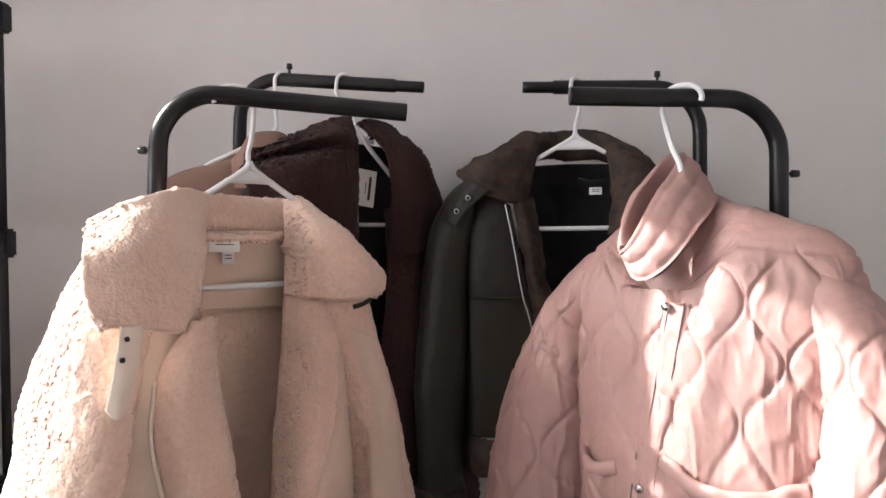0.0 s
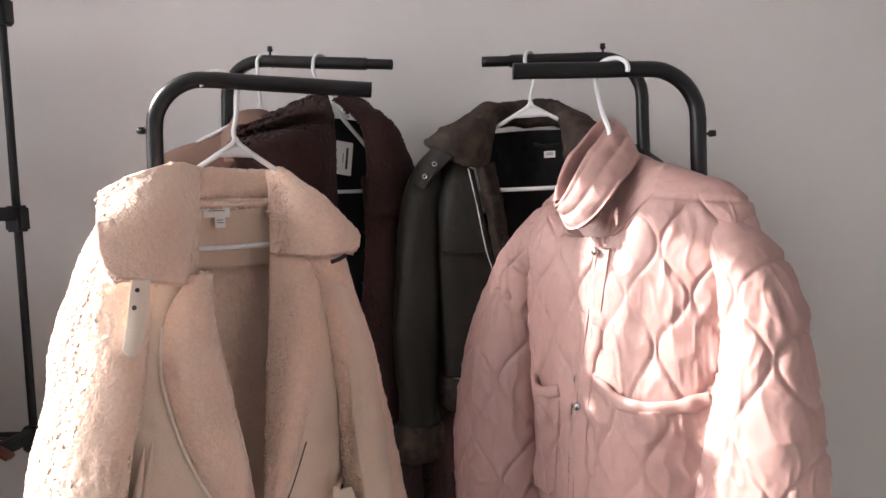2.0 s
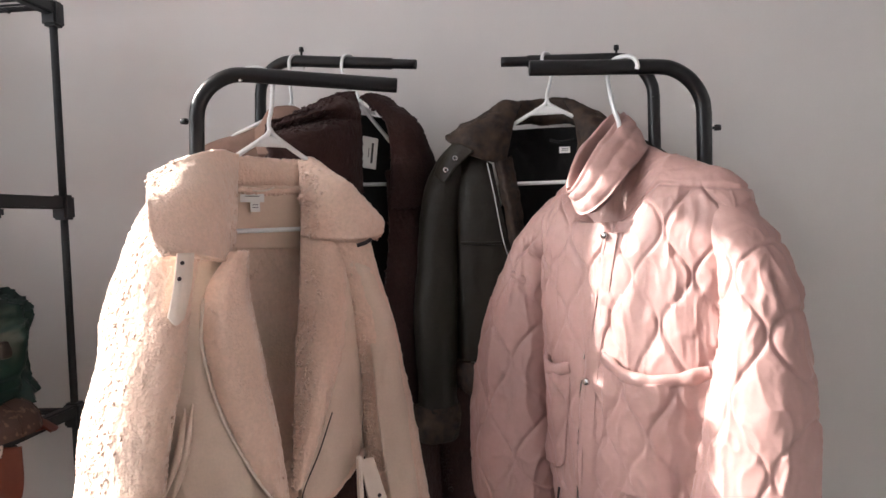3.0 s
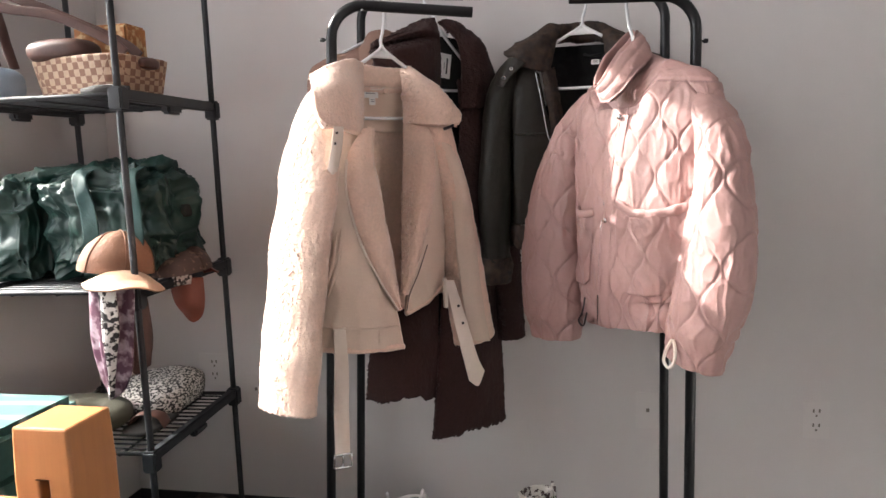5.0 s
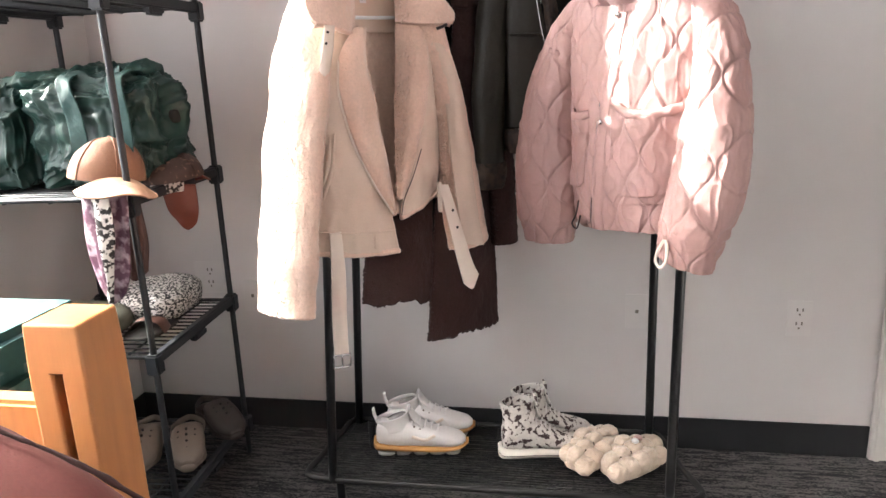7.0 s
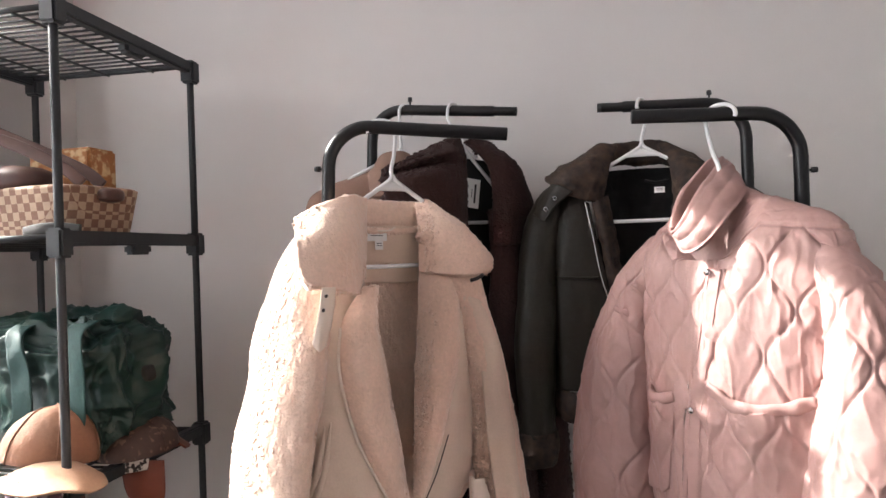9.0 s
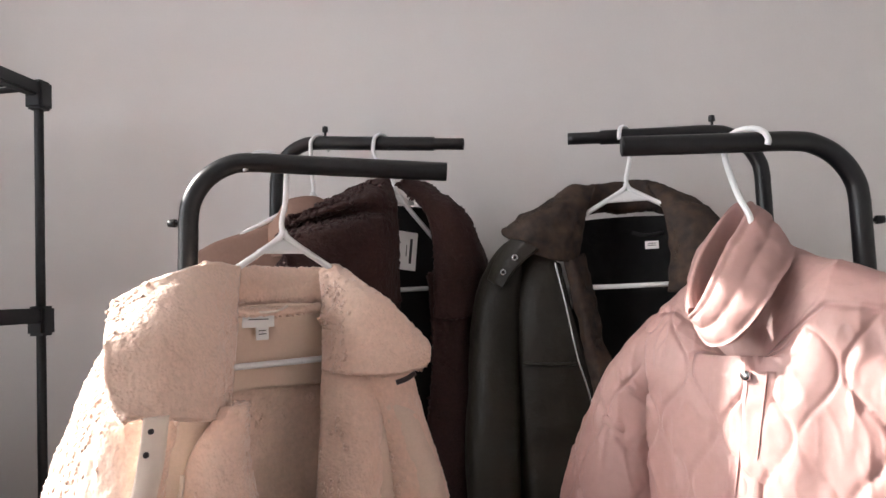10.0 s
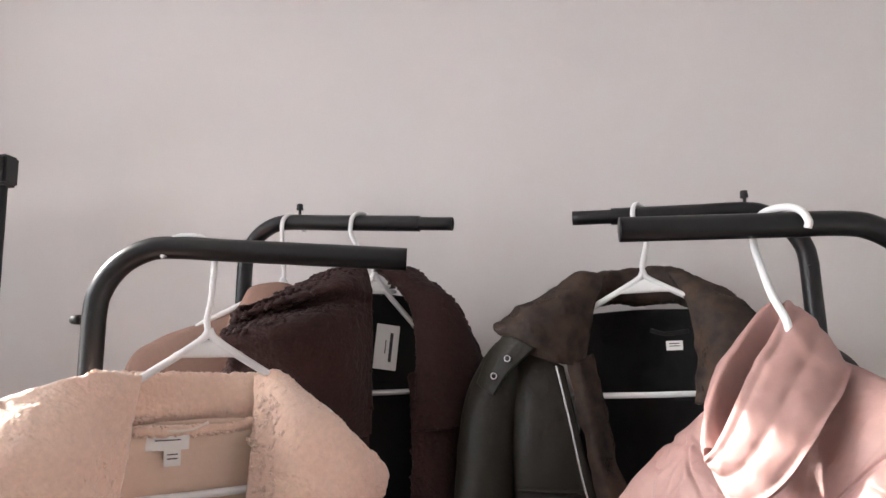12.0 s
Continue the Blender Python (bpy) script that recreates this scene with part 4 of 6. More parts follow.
stand_collar(jp)
PLACKET = [(0.018, 0.050, 1.345), (0.002, 0.058, 1.24), (-0.018, 0.063, 1.113), (-0.028, 0.063, 1.0), (-0.036, 0.058, 0.90), (-0.038, 0.052, 0.862)]
part("placket", sheet("placket", [[(x + dx, -w + dy, z) for dx, dy in ((0.0, 0.004), (0.008, -0.001), (0.020, -0.002), (0.032, -0.001), (0.040, 0.006))] for x, w, z in PLACKET], thick=0.01, step=0.003,
                      relief=lambda p: 0.0035 * ridges(p, (60, 60, 16), 9, 2) + 0.001 * vnoise(p, 90, 4)), PINK, jp)
for off in (0.010, 0.030):
    part("placket_stitch", tube("placket_stitch", [(x + off, -w - 0.0035, z) for x, w, z in PLACKET], [0.0012] * len(PLACKET), step=0.006, side=(0, 1, 0), around=6), PINK, jp)
part("zip", tube("zip", [(x - 0.003, -w + 0.004, z) for x, w, z in PLACKET], [0.0021] * len(PLACKET), step=0.006, side=(0, 1, 0), around=8), CHROME, jp, "silver zip")
for x, w, z in ((0.026, 0.058, 1.340), (-0.006, 0.069, 1.113)):
    part("snap", tube("snap", [(x, -w + 0.004, z), (x, -w - 0.001, z), (x, -w - 0.003, z)], [0.0058, 0.0058, 0.003], step=0.0015, side=(1, 0, 0), around=14), CHROME, jp, "silver snap button")


def patch_pocket(x0, x1, z0, z1, w0, wm, w1, sag, phase):
    """A patch pocket with a sagging mouth, its rim turned over."""
    xm, zm = (x0 + x1) / 2, (z0 + z1) / 2
    part("pocket", sheet("pocket", up(
        [(x0, w0, z1), (xm, wm + 0.02, z1 - sag), (x1, w1, z1 - 0.006)],
        [(x0, w0 + 0.002, z1 - 0.03), (xm, wm + 0.018, z1 - sag - 0.03), (x1, w1 + 0.002, z1 - 0.036)],
        [(x0 - 0.003, w0 + 0.002, zm), (xm, wm + 0.01, zm - 0.01), (x1 - 0.008, w1 + 0.002, zm)],
        [(x0 - 0.012, w0 - 0.002, z0), (xm - 0.006, wm + 0.004, z0), (x1 - 0.02, w1 - 0.002, z0 + 0.012)]), thick=0.008, step=0.003, relief=lambda p: quilt(p, 0.042, 0.15, 0.0055, phase)), PINK, jp)
    part("pocket_rim", tube("pocket_rim", [(x0, -w0 - 0.003, z1), ((x0 * 2 + x1) / 3, -(w0 + 2 * wm) / 3 - 0.018, z1 - sag * 0.8), ((x0 + 2 * x1) / 3, -(w1 + 2 * wm) / 3 - 0.018, z1 - sag * 0.85), (x1, -w1 - 0.002, z1 - 0.006)], [(0.010, 0.006)] * 4, step=0.003, relief=lambda p: 0.003 * vnoise(p, 60, 3), side=(0, 0, 1)), PINK, jp)


patch_pocket(0.024, 0.183, 0.952, 1.155, 0.062, 0.06, 0.034, 0.026, 0.5)
patch_pocket(-0.112, -0.044, 0.955, 1.135, 0.03, 0.046, 0.056, 0.012, 0.2)
part("hem_cord", tube("hem_cord", [(-0.075, -0.056, 0.925), (-0.08, -0.06, 0.89), (-0.09, -0.062, 0.868), (-0.075, -0.062, 0.858), (-0.068, -0.058, 0.89)], [0.002] * 5, step=0.004, side=(0, 1, 0), around=8), GUNMETAL, jp, "dark drawcord loop at the hem")
part("cuff_cord", tube("cuff_cord", [(0.172, -0.074, 0.872), (0.164, -0.080, 0.852), (0.158, -0.082, 0.826), (0.17, -0.082, 0.812), (0.183, -0.082, 0.828), (0.182, -0.078, 0.855), (0.175, -0.074, 0.872)], [0.0035] * 7, step=0.003, side=(0, 1, 0.02), around=8), STRAP, jp, "cream cuff drawcord loop")


# brown teddy coat
def ragged(me, top, amount):
    """An uneven fleece hem below the height top."""
    co = np.empty(len(me.vertices) * 3)
    me.vertices.foreach_get("co", co)
    p = co.reshape(-1, 3)
    k = np.clip((top - p[:, 2]) / 0.06, 0, 1)
    q = p * np.array((1, 1, 0))
    p[:, 2] += k * amount * (vnoise(q, 28, 3) + 0.7 * vnoise(q, 90, 6))
    me.vertices.foreach_set("co", p.reshape(-1))
    me.update()
    return me


jb = thing("teddy_coat", "long dark brown teddy coat with wide collar on a hanger", "coat", pose(0.09, -0.16, 0, 0, 0, 42))


def brown_relief(p):
    return teddy(p, 0.003, 9)


part("back_lining", sheet("back_lining", up(
    [(-0.06, -0.012, 1.60), (0.0, -0.02, 1.605), (0.06, -0.012, 1.60)],
    [(-0.12, -0.012, 1.45), (0.0, -0.03, 1.45), (0.09, -0.012, 1.45)],
    [(-0.12, -0.012, 1.0), (0.0, -0.03, 1.0), (0.09, -0.012, 1.0)],
    [(-0.2, 0.0, 0.62), (0.0, -0.02, 0.6), (0.14, 0.0, 0.6)]), thick=0.003, step=0.01), BROWNLIN, jb, "black satin lining")
fleece("collar_leaf", sheet("collar_leaf", up(
    [(-0.035, 0.02, 1.648), (-0.07, 0.03, 1.642), (-0.12, 0.03, 1.622), (-0.16, 0.02, 1.60)],
    [(-0.036, 0.045, 1.60), (-0.08, 0.07, 1.605), (-0.15, 0.07, 1.59), (-0.215, 0.04, 1.568)],
    [(-0.037, 0.047, 1.582), (-0.085, 0.064, 1.583), (-0.16, 0.042, 1.572), (-0.232, 0.016, 1.552)],
    [(-0.038, 0.05, 1.56), (-0.09, 0.082, 1.56), (-0.17, 0.096, 1.55), (-0.25, 0.062, 1.532)],
    [(-0.04, 0.052, 1.50), (-0.09, 0.085, 1.49), (-0.16, 0.082, 1.49), (-0.235, 0.05, 1.49)],
    [(-0.04, 0.045, 1.40), (-0.09, 0.06, 1.39), (-0.16, 0.05, 1.40), (-0.225, 0.02, 1.42)]), thick=0.014, relief=brown_relief), BROWN, jb)
fleece("collar_leaf", sheet("collar_leaf", up(
    [(-0.005, 0.0, 1.645), (0.02, 0.0, 1.652), (0.06, 0.0, 1.642), (0.095, -0.01, 1.612)],
    [(0.03, 0.03, 1.585), (0.06, 0.05, 1.59), (0.10, 0.045, 1.585), (0.14, 0.015, 1.55)],
    [(0.035, 0.04, 1.50), (0.075, 0.065, 1.50), (0.125, 0.055, 1.50), (0.168, 0.02, 1.485)],
    [(0.03, 0.04, 1.40), (0.07, 0.06, 1.40), (0.12, 0.05, 1.41), (0.155, 0.02, 1.43)]), thick=0.014, relief=brown_relief), BROWN, jb)
fleece("front_panel", ragged(sheet("front_panel", up(
    [(-0.04, 0.03, 1.52), (-0.10, 0.05, 1.52), (-0.2, 0.01, 1.50)],
    [(-0.04, 0.035, 1.3), (-0.12, 0.05, 1.3), (-0.22, 0.01, 1.3)],
    [(-0.06, 0.035, 0.95), (-0.15, 0.05, 0.95), (-0.25, 0.01, 0.95)],
    [(-0.075, 0.035, 0.58), (-0.17, 0.05, 0.59), (-0.29, 0.01, 0.605)]), thick=0.012, relief=brown_relief, step=0.005), 0.67, 0.012), BROWN, jb)
fleece("front_panel", ragged(sheet("front_panel", up(
    [(0.03, 0.03, 1.48), (0.08, 0.045, 1.48), (0.16, 0.0, 1.46)],
    [(0.025, 0.035, 1.3), (0.09, 0.05, 1.3), (0.16, 0.0, 1.3)],
    [(-0.04, 0.04, 0.95), (0.06, 0.06, 0.95), (0.165, 0.01, 0.95)],
    [(-0.102, 0.05, 0.465), (0.03, 0.06, 0.455), (0.172, 0.02, 0.445)]), thick=0.012, relief=brown_relief, step=0.005), 0.53, 0.012), BROWN, jb)
jacket_sleeve(jb, [(0.09, -0.01, 1.55), (0.135, -0.01, 1.49), (0.155, 0.0, 1.38), (0.165, 0.01, 1.2), (0.185, 0.02, 0.95), (0.196, 0.02, 0.71)],
              [(0.02, 0.02), (0.03, 0.045), (0.035, 0.05), (0.038, 0.05), (0.042, 0.05), (0.045, 0.048)], BROWN, brown_relief)
jacket_sleeve(jb, [(-0.15, -0.01, 1.55), (-0.19, 0.0, 1.48), (-0.22, 0.0, 1.38), (-0.24, 0.01, 1.2), (-0.25, 0.02, 0.95), (-0.25, 0.02, 0.75)],
              [(0.02, 0.02), (0.045, 0.045), (0.05, 0.05), (0.05, 0.05), (0.05, 0.05), (0.05, 0.048)], BROWN, brown_relief)
tb = label_tag(jb, 0.006, -0.003, 1.522, 0.038, 0.068, 8)
wb = part("writing_bar", block("writing_bar", 0.004, 0.009, -0.0013, -0.0009, -0.022, 0.022, 0), INK, tb)
wc = part("writing_bar", block("writing_bar", -0.003, -0.0015, -0.0013, -0.0009, -0.01, 0.01, 0), INK, tb)

# tan jacket behind it
jt = thing("tan_jacket", "tan suede jacket half hidden behind a brown coat", "jacket", pose(-0.09, -0.165, 0, 0, 0, 33))
part("collar", sheet("collar", up(
    [(-0.055, 0.0, 1.60), (-0.035, 0.025, 1.622), (0.01, 0.03, 1.628), (0.05, 0.01, 1.615)],
    [(-0.075, 0.02, 1.565), (-0.045, 0.05, 1.575), (0.01, 0.055, 1.58), (0.055, 0.03, 1.575)],
    [(-0.075, 0.025, 1.52), (-0.045, 0.05, 1.52), (0.01, 0.055, 1.52), (0.055, 0.03, 1.52)]), thick=0.01, relief=lambda p: folds(p, 0.006, (25, 25, 25))), TAN, jt)
part("body", tube("body", [(0.0, 0.0, 1.59), (0.0, 0, 1.575), (0.0, 0, 1.545), (0.0, 0, 1.49), (0.0, 0, 1.3), (0.0, 0, 1.0), (0, 0, 0.85)], [(0.05, 0.02), (0.09, 0.026), (0.17, 0.03), (0.215, 0.034), (0.21, 0.036), (0.17, 0.036), (0.16, 0.036)],
                  relief=lambda p: folds(p, 0.005), side=(1, 0, 0), hollow=0.05, step=0.006), TAN, jt)

# olive leather jacket
jg = thing("leather_jacket", "olive-brown leather aviator jacket with plush fur collar on a white hanger", "jacket", pose(0.5, -0.13, 0))


def plush(p):
    return 0.005 * vnoise(p, 28, 3) + 0.0025 * vnoise(p, 70, 5) + 0.001 * vnoise(p, 180, 6)


def hide(p):
    return folds(p, 0.007, (16, 16, 6), 4) + 0.0015 * vnoise(p, 45, 6)


part("back_lining", sheet("back_lining", up(
    [(-0.10, -0.02, 1.56), (-0.03, -0.05, 1.565), (0.05, -0.02, 1.56)],
    [(-0.12, -0.02, 1.45), (-0.03, -0.06, 1.45), (0.06, -0.02, 1.45)],
    [(-0.16, 0.0, 1.05), (-0.03, -0.05, 1.05), (0.12, 0.0, 1.05)]), thick=0.004, relief=plush, step=0.006), BROWNLIN, jg, "black plush lining")
fleece("back_collar", tube("back_collar", [(-0.105, 0.02, 1.59), (-0.075, 0.045, 1.60), (-0.03, 0.055, 1.60), (0.02, 0.045, 1.598), (0.045, 0.02, 1.585)],
                         [(0.022, 0.012), (0.026, 0.014), (0.027, 0.014), (0.026, 0.014), (0.022, 0.012)], relief=plush, side=(0, 0, 1)), FUR, jg, spacing=0.0036, size=0.0026)
fleece("collar_leaf", sheet("collar_leaf", up(
    [(-0.075, 0.0, 1.618), (-0.115, 0.01, 1.617), (-0.155, 0.01, 1.60), (-0.185, 0.0, 1.582)],
    [(-0.09, 0.03, 1.575), (-0.125, 0.055, 1.58), (-0.175, 0.06, 1.57), (-0.222, 0.04, 1.56)],
    [(-0.098, 0.04, 1.54), (-0.135, 0.07, 1.54), (-0.18, 0.075, 1.535), (-0.236, 0.055, 1.54)],
    [(-0.112, 0.04, 1.485), (-0.135, 0.06, 1.487), (-0.165, 0.07, 1.495), (-0.205, 0.06, 1.515)]), thick=0.014, relief=plush), FUR, jg, spacing=0.0036, size=0.0026)
fleece("collar_leaf", sheet("collar_leaf", up(
    [(0.012, 0.0, 1.612), (0.045, 0.01, 1.605), (0.085, 0.01, 1.58), (0.115, 0.0, 1.55)],
    [(0.032, 0.03, 1.56), (0.06, 0.055, 1.56), (0.105, 0.06, 1.545), (0.15, 0.04, 1.52)],
    [(0.034, 0.04, 1.50), (0.065, 0.07, 1.50), (0.115, 0.075, 1.495), (0.165, 0.055, 1.49)],
    [(0.03, 0.04, 1.43), (0.055, 0.06, 1.43), (0.10, 0.07, 1.44), (0.14, 0.06, 1.455)]), thick=0.014, relief=plush), FUR, jg, spacing=0.0036, size=0.0026)
fleece("facing", sheet("facing", up(
    [(-0.135, 0.05, 1.49), (-0.118, 0.055, 1.49), (-0.098, 0.03, 1.50)],
    [(-0.118, 0.05, 1.38), (-0.10, 0.058, 1.38), (-0.08, 0.03, 1.38)],
    [(-0.098, 0.055, 1.25), (-0.08, 0.06, 1.25), (-0.058, 0.03, 1.25)],
    [(-0.095, 0.055, 1.07), (-0.075, 0.06, 1.07), (-0.05, 0.03, 1.07)]), thick=0.012, relief=plush), FUR, jg, spacing=0.0036, size=0.0026)
part("front_panel", sheet("front_panel", up(
    [(-0.235, 0.0, 1.51), (-0.2, 0.04, 1.515), (-0.165, 0.05, 1.50), (-0.14, 0.045, 1.485)],
    [(-0.245, 0.0, 1.40), (-0.21, 0.05, 1.40), (-0.165, 0.06, 1.40), (-0.125, 0.05, 1.40)],
    [(-0.245, 0.0, 1.25), (-0.215, 0.05, 1.25), (-0.155, 0.065, 1.25), (-0.098, 0.055, 1.25)],
    [(-0.24, 0.0, 1.075), (-0.21, 0.05, 1.07), (-0.15, 0.06, 1.07), (-0.09, 0.05, 1.07)]), thick=0.005, relief=hide), GREEN, jg)
part("front_panel", sheet("front_panel", up(
    [(0.05, 0.045, 1.47), (0.12, 0.05, 1.49), (0.21, 0.0, 1.47)],
    [(0.06, 0.05, 1.3), (0.14, 0.06, 1.3), (0.22, 0.0, 1.3)],
    [(0.06, 0.05, 1.07), (0.14, 0.06, 1.07), (0.22, 0.0, 1.07)]), thick=0.005, relief=hide, step=0.007), GREEN, jg)
fleece("fur_hem", tube("fur_hem", [(-0.24, 0.0, 1.04), (-0.2, -0.05, 1.035), (-0.15, -0.058, 1.035), (-0.08, -0.05, 1.035)], [(0.034, 0.014)] * 4, relief=plush, side=(0, 0, 1)), FUR, jg, spacing=0.0036, size=0.0026)
jacket_sleeve(jg, [(-0.18, 0.0, 1.52), (-0.22, 0.0, 1.485), (-0.25, 0.01, 1.40), (-0.262, 0.02, 1.25), (-0.275, 0.03, 1.08), (-0.277, 0.03, 0.965)],
              [(0.02, 0.02), (0.04, 0.045), (0.044, 0.055), (0.046, 0.055), (0.046, 0.052), (0.044, 0.05)], GREEN, hide)
fleece("cuff", tube("cuff", [(-0.277, -0.03, 0.975), (-0.277, -0.03, 0.94), (-0.276, -0.03, 0.90)], [(0.047, 0.05), (0.05, 0.053), (0.044, 0.048)], relief=plush, side=(1, 0, 0), hollow=0.03), FUR, jg, "plush fur cuff", spacing=0.0036, size=0.0026)
jacket_sleeve(jg, [(0.13, 0.0, 1.52), (0.18, 0.0, 1.48), (0.215, 0.01, 1.40), (0.235, 0.02, 1.2), (0.24, 0.03, 0.95)],
              [(0.02, 0.02), (0.04, 0.045), (0.045, 0.05), (0.046, 0.05), (0.046, 0.05)], GREEN, hide, step=0.008)
st = part("shoulder_strap", sheet("shoulder_strap", up(
    [(-0.175, 0.078, 1.51), (-0.2, 0.075, 1.525), (-0.222, 0.06, 1.53)],
    [(-0.215, 0.076, 1.478), (-0.232, 0.07, 1.49), (-0.25, 0.05, 1.498)],
    [(-0.238, 0.07, 1.448), (-0.252, 0.062, 1.455), (-0.266, 0.045, 1.465)]), thick=0.004, step=0.003), GREEN, jg)
for x, w, z in ((-0.214, 0.079, 1.497), (-0.235, 0.073, 1.474)):
    eyelet(st, x, w, z, 0.004, CHROME)
part("zip", tube("zip", [(-0.15, -0.062, 1.487), (-0.137, -0.064, 1.42), (-0.122, -0.066, 1.33), (-0.104, -0.068, 1.25), (-0.098, -0.066, 1.1)], [0.0019] * 5, step=0.005, side=(0, 1, 0), around=8), CHROME, jg, "silver zip")
part("chest_seam", tube("chest_seam", [(-0.21, -0.062, 1.322), (-0.16, -0.07, 1.32), (-0.125, -0.066, 1.32)], [0.003] * 3, step=0.005, side=(0, 0, 1), around=8), GREEN, jg)
label_tag(jg, 0.01, 0.03, 1.508, 0.022, 0.013, 0, "size_label", bars=2)
part("hanging_loop", tube("hanging_loop", [(-0.02, -0.03, 1.53), (0.0, -0.036, 1.524), (0.03, -0.034, 1.527)], [0.003] * 3, step=0.004, side=(0, 0, 1), around=8), BROWNLIN, jg)

# hangers, one for each garment
hanger((0.006, -0.497, 1.528), 47, (-0.005, -0.522, 1.618), 30, 0.3, 0.145, 0.026, 0.6)
hanger((0.5845, -0.498, 1.492), -40, (0.598, -0.451, 1.612), 150, 0.07, 0.15, 0.026, 0.97)
hanger((0.075, -0.155, 1.628), 42, (0.055, -0.156, 1.715), 238, 0.28, 0.155, 0.02, 0.9)
hanger((-0.075, -0.165, 1.628), 33, (-0.062, -0.157, 1.722), 238, 0.26, 0.1, 0.02)
hanger((0.476, -0.15, 1.606), 0, (0.478, -0.148, 1.694), 60, 0.36, 0.145, 0.02)


# ---- shelving unit ----
shelf = thing("storage_shelf", "black plastic-and-metal tiered storage shelf with wire shelves", "shelf", pose(-0.617, -0.185, 0, 0, 0, 3.2))
SX0, SX1, SY0, SY1 = -0.445, 0.0, -0.48, 0.0
SPAN = [(SX0 + 0.01, 0, 0), ((SX0 + SX1) / 2, 0, 0), (SX1 - 0.01, 0, 0)]
SHELF_WIRE = tube("shelf_wire", SPAN, [0.0026] * 3, step=0.2, side=(0, 1, 0), around=6)
EDGE_WIRE = tube("shelf_wire", SPAN, [0.006] * 3, step=0.2, side=(0, 1, 0), around=8)
CROSS_WIRE = tube("cross_wire", [(0, SY0 + 0.01, 0), (0, (SY0 + SY1) / 2, 0), (0, SY1 - 0.01, 0)], [0.003] * 3, step=0.2, side=(1, 0, 0), around=6)
LEVELS = (0.12, 0.55, 0.965, 1.440, 1.874)
for x in (SX0, SX1):
    for y in (SY0, SY1):
        for a, b in zip(LEVELS[:-1], LEVELS[1:]):
            rod("upright", [(x, y, a), (x, y, (a + b) / 2), (x, y, b)], 0.0085, SHELFM, shelf, 0.05)
        rod("foot", [(x, y, 0), (x, y, 0.06), (x, y, LEVELS[0])], 0.0085, SHELFM, shelf, 0.05)
for z in LEVELS:
    for x in (SX0, SX1):
        rail_b = part("end_rail", joined("end_rail", [
            block("beam", x - 0.012, x + 0.012, SY0, SY1, z - 0.016, z + 0.012, 0.004),
            block("lug", x - 0.013, x + 0.013, (SY0 + SY1) / 2 - 0.035, (SY0 + SY1) / 2 + 0.035, z - 0.036, z - 0.012, 0.006)]), SHELFM, shelf)
        for y in (SY0, SY1):
            part("corner_socket", block("corner_socket", x - 0.018, x + 0.018, y - 0.018, y + 0.018, z - 0.04, z + 0.016, 0.005), SHELFM, rail_b)
    for i in range(17):
        part("shelf_wire", EDGE_WIRE if i in (0, 16) else SHELF_WIRE, SHELFM, shelf).location = (0, SY0 + 0.012 + i * (SY1 - SY0 - 0.024) / 16, z)
    for i in range(3):
        part("cross_wire", CROSS_WIRE, SHELFM, shelf).location = (SX0 + 0.1 + i * 0.125, 0, z - 0.006)


# ---- things on the shelves ----
def soft_box(name, x0, x1, y0, y1, z0, z1, power=4.0, relief=None, step=0.012, taper=0.0, fine=1):
    """A stuffed, rounded box."""
    nu, nv = int(40 * fine), int(64 * fine)
    u = np.linspace(-math.pi / 2, math.pi / 2, nu)[:, None]
    v = np.linspace(0, 2 * math.pi, nv, endpoint=False)[None]
    pw = lambda a: np.sign(a) * np.abs(a) ** (2 / power)
    zz = pw(np.sin(u)) * np.ones_like(v)
    k = 1 - taper * (zz + 1) / 2
    p = np.stack([pw(np.cos(u)) * pw(np.cos(v)) * (x1 - x0) / 2 * k, pw(np.cos(u)) * pw(np.sin(v)) * (y1 - y0) / 2 * k, zz * (z1 - z0) / 2], -1)
    p = p + np.array([(x0 + x1) / 2, (y0 + y1) / 2, (z0 + z1) / 2])
    if relief:
        d = p - p.mean((0, 1))
        d /= np.maximum(np.linalg.norm(d, axis=-1, keepdims=True), 1e-6)
        p = p + d * relief(p)[..., None]
        p[..., 2] = np.maximum(p[..., 2], z0)
    return mesh_of(name, p.reshape(-1, 3), grid_faces(nu, nv, True))


def slump(p):
    """Deep soft folds of a half-empty nylon bag, gathered from its top edge."""
    q = p + 0.03 * vnoise(p, 9, 11)[..., None]
    fold = 1 - np.abs(vnoise(q * np.array((15, 12, 5)), 1, 2))
    dent = 1 - np.abs(vnoise(q * np.array((8, 8, 15)), 1, 4))
    return 0.03 * fold ** 3 + 0.026 * dent ** 3 + 0.014 * (1 - np.abs(vnoise(q * np.array((1, 1, 0.7)), 30, 6))) ** 4 + 0.007 * (1 - np.abs(vnoise(q, 62, 8))) ** 3 - 0.033


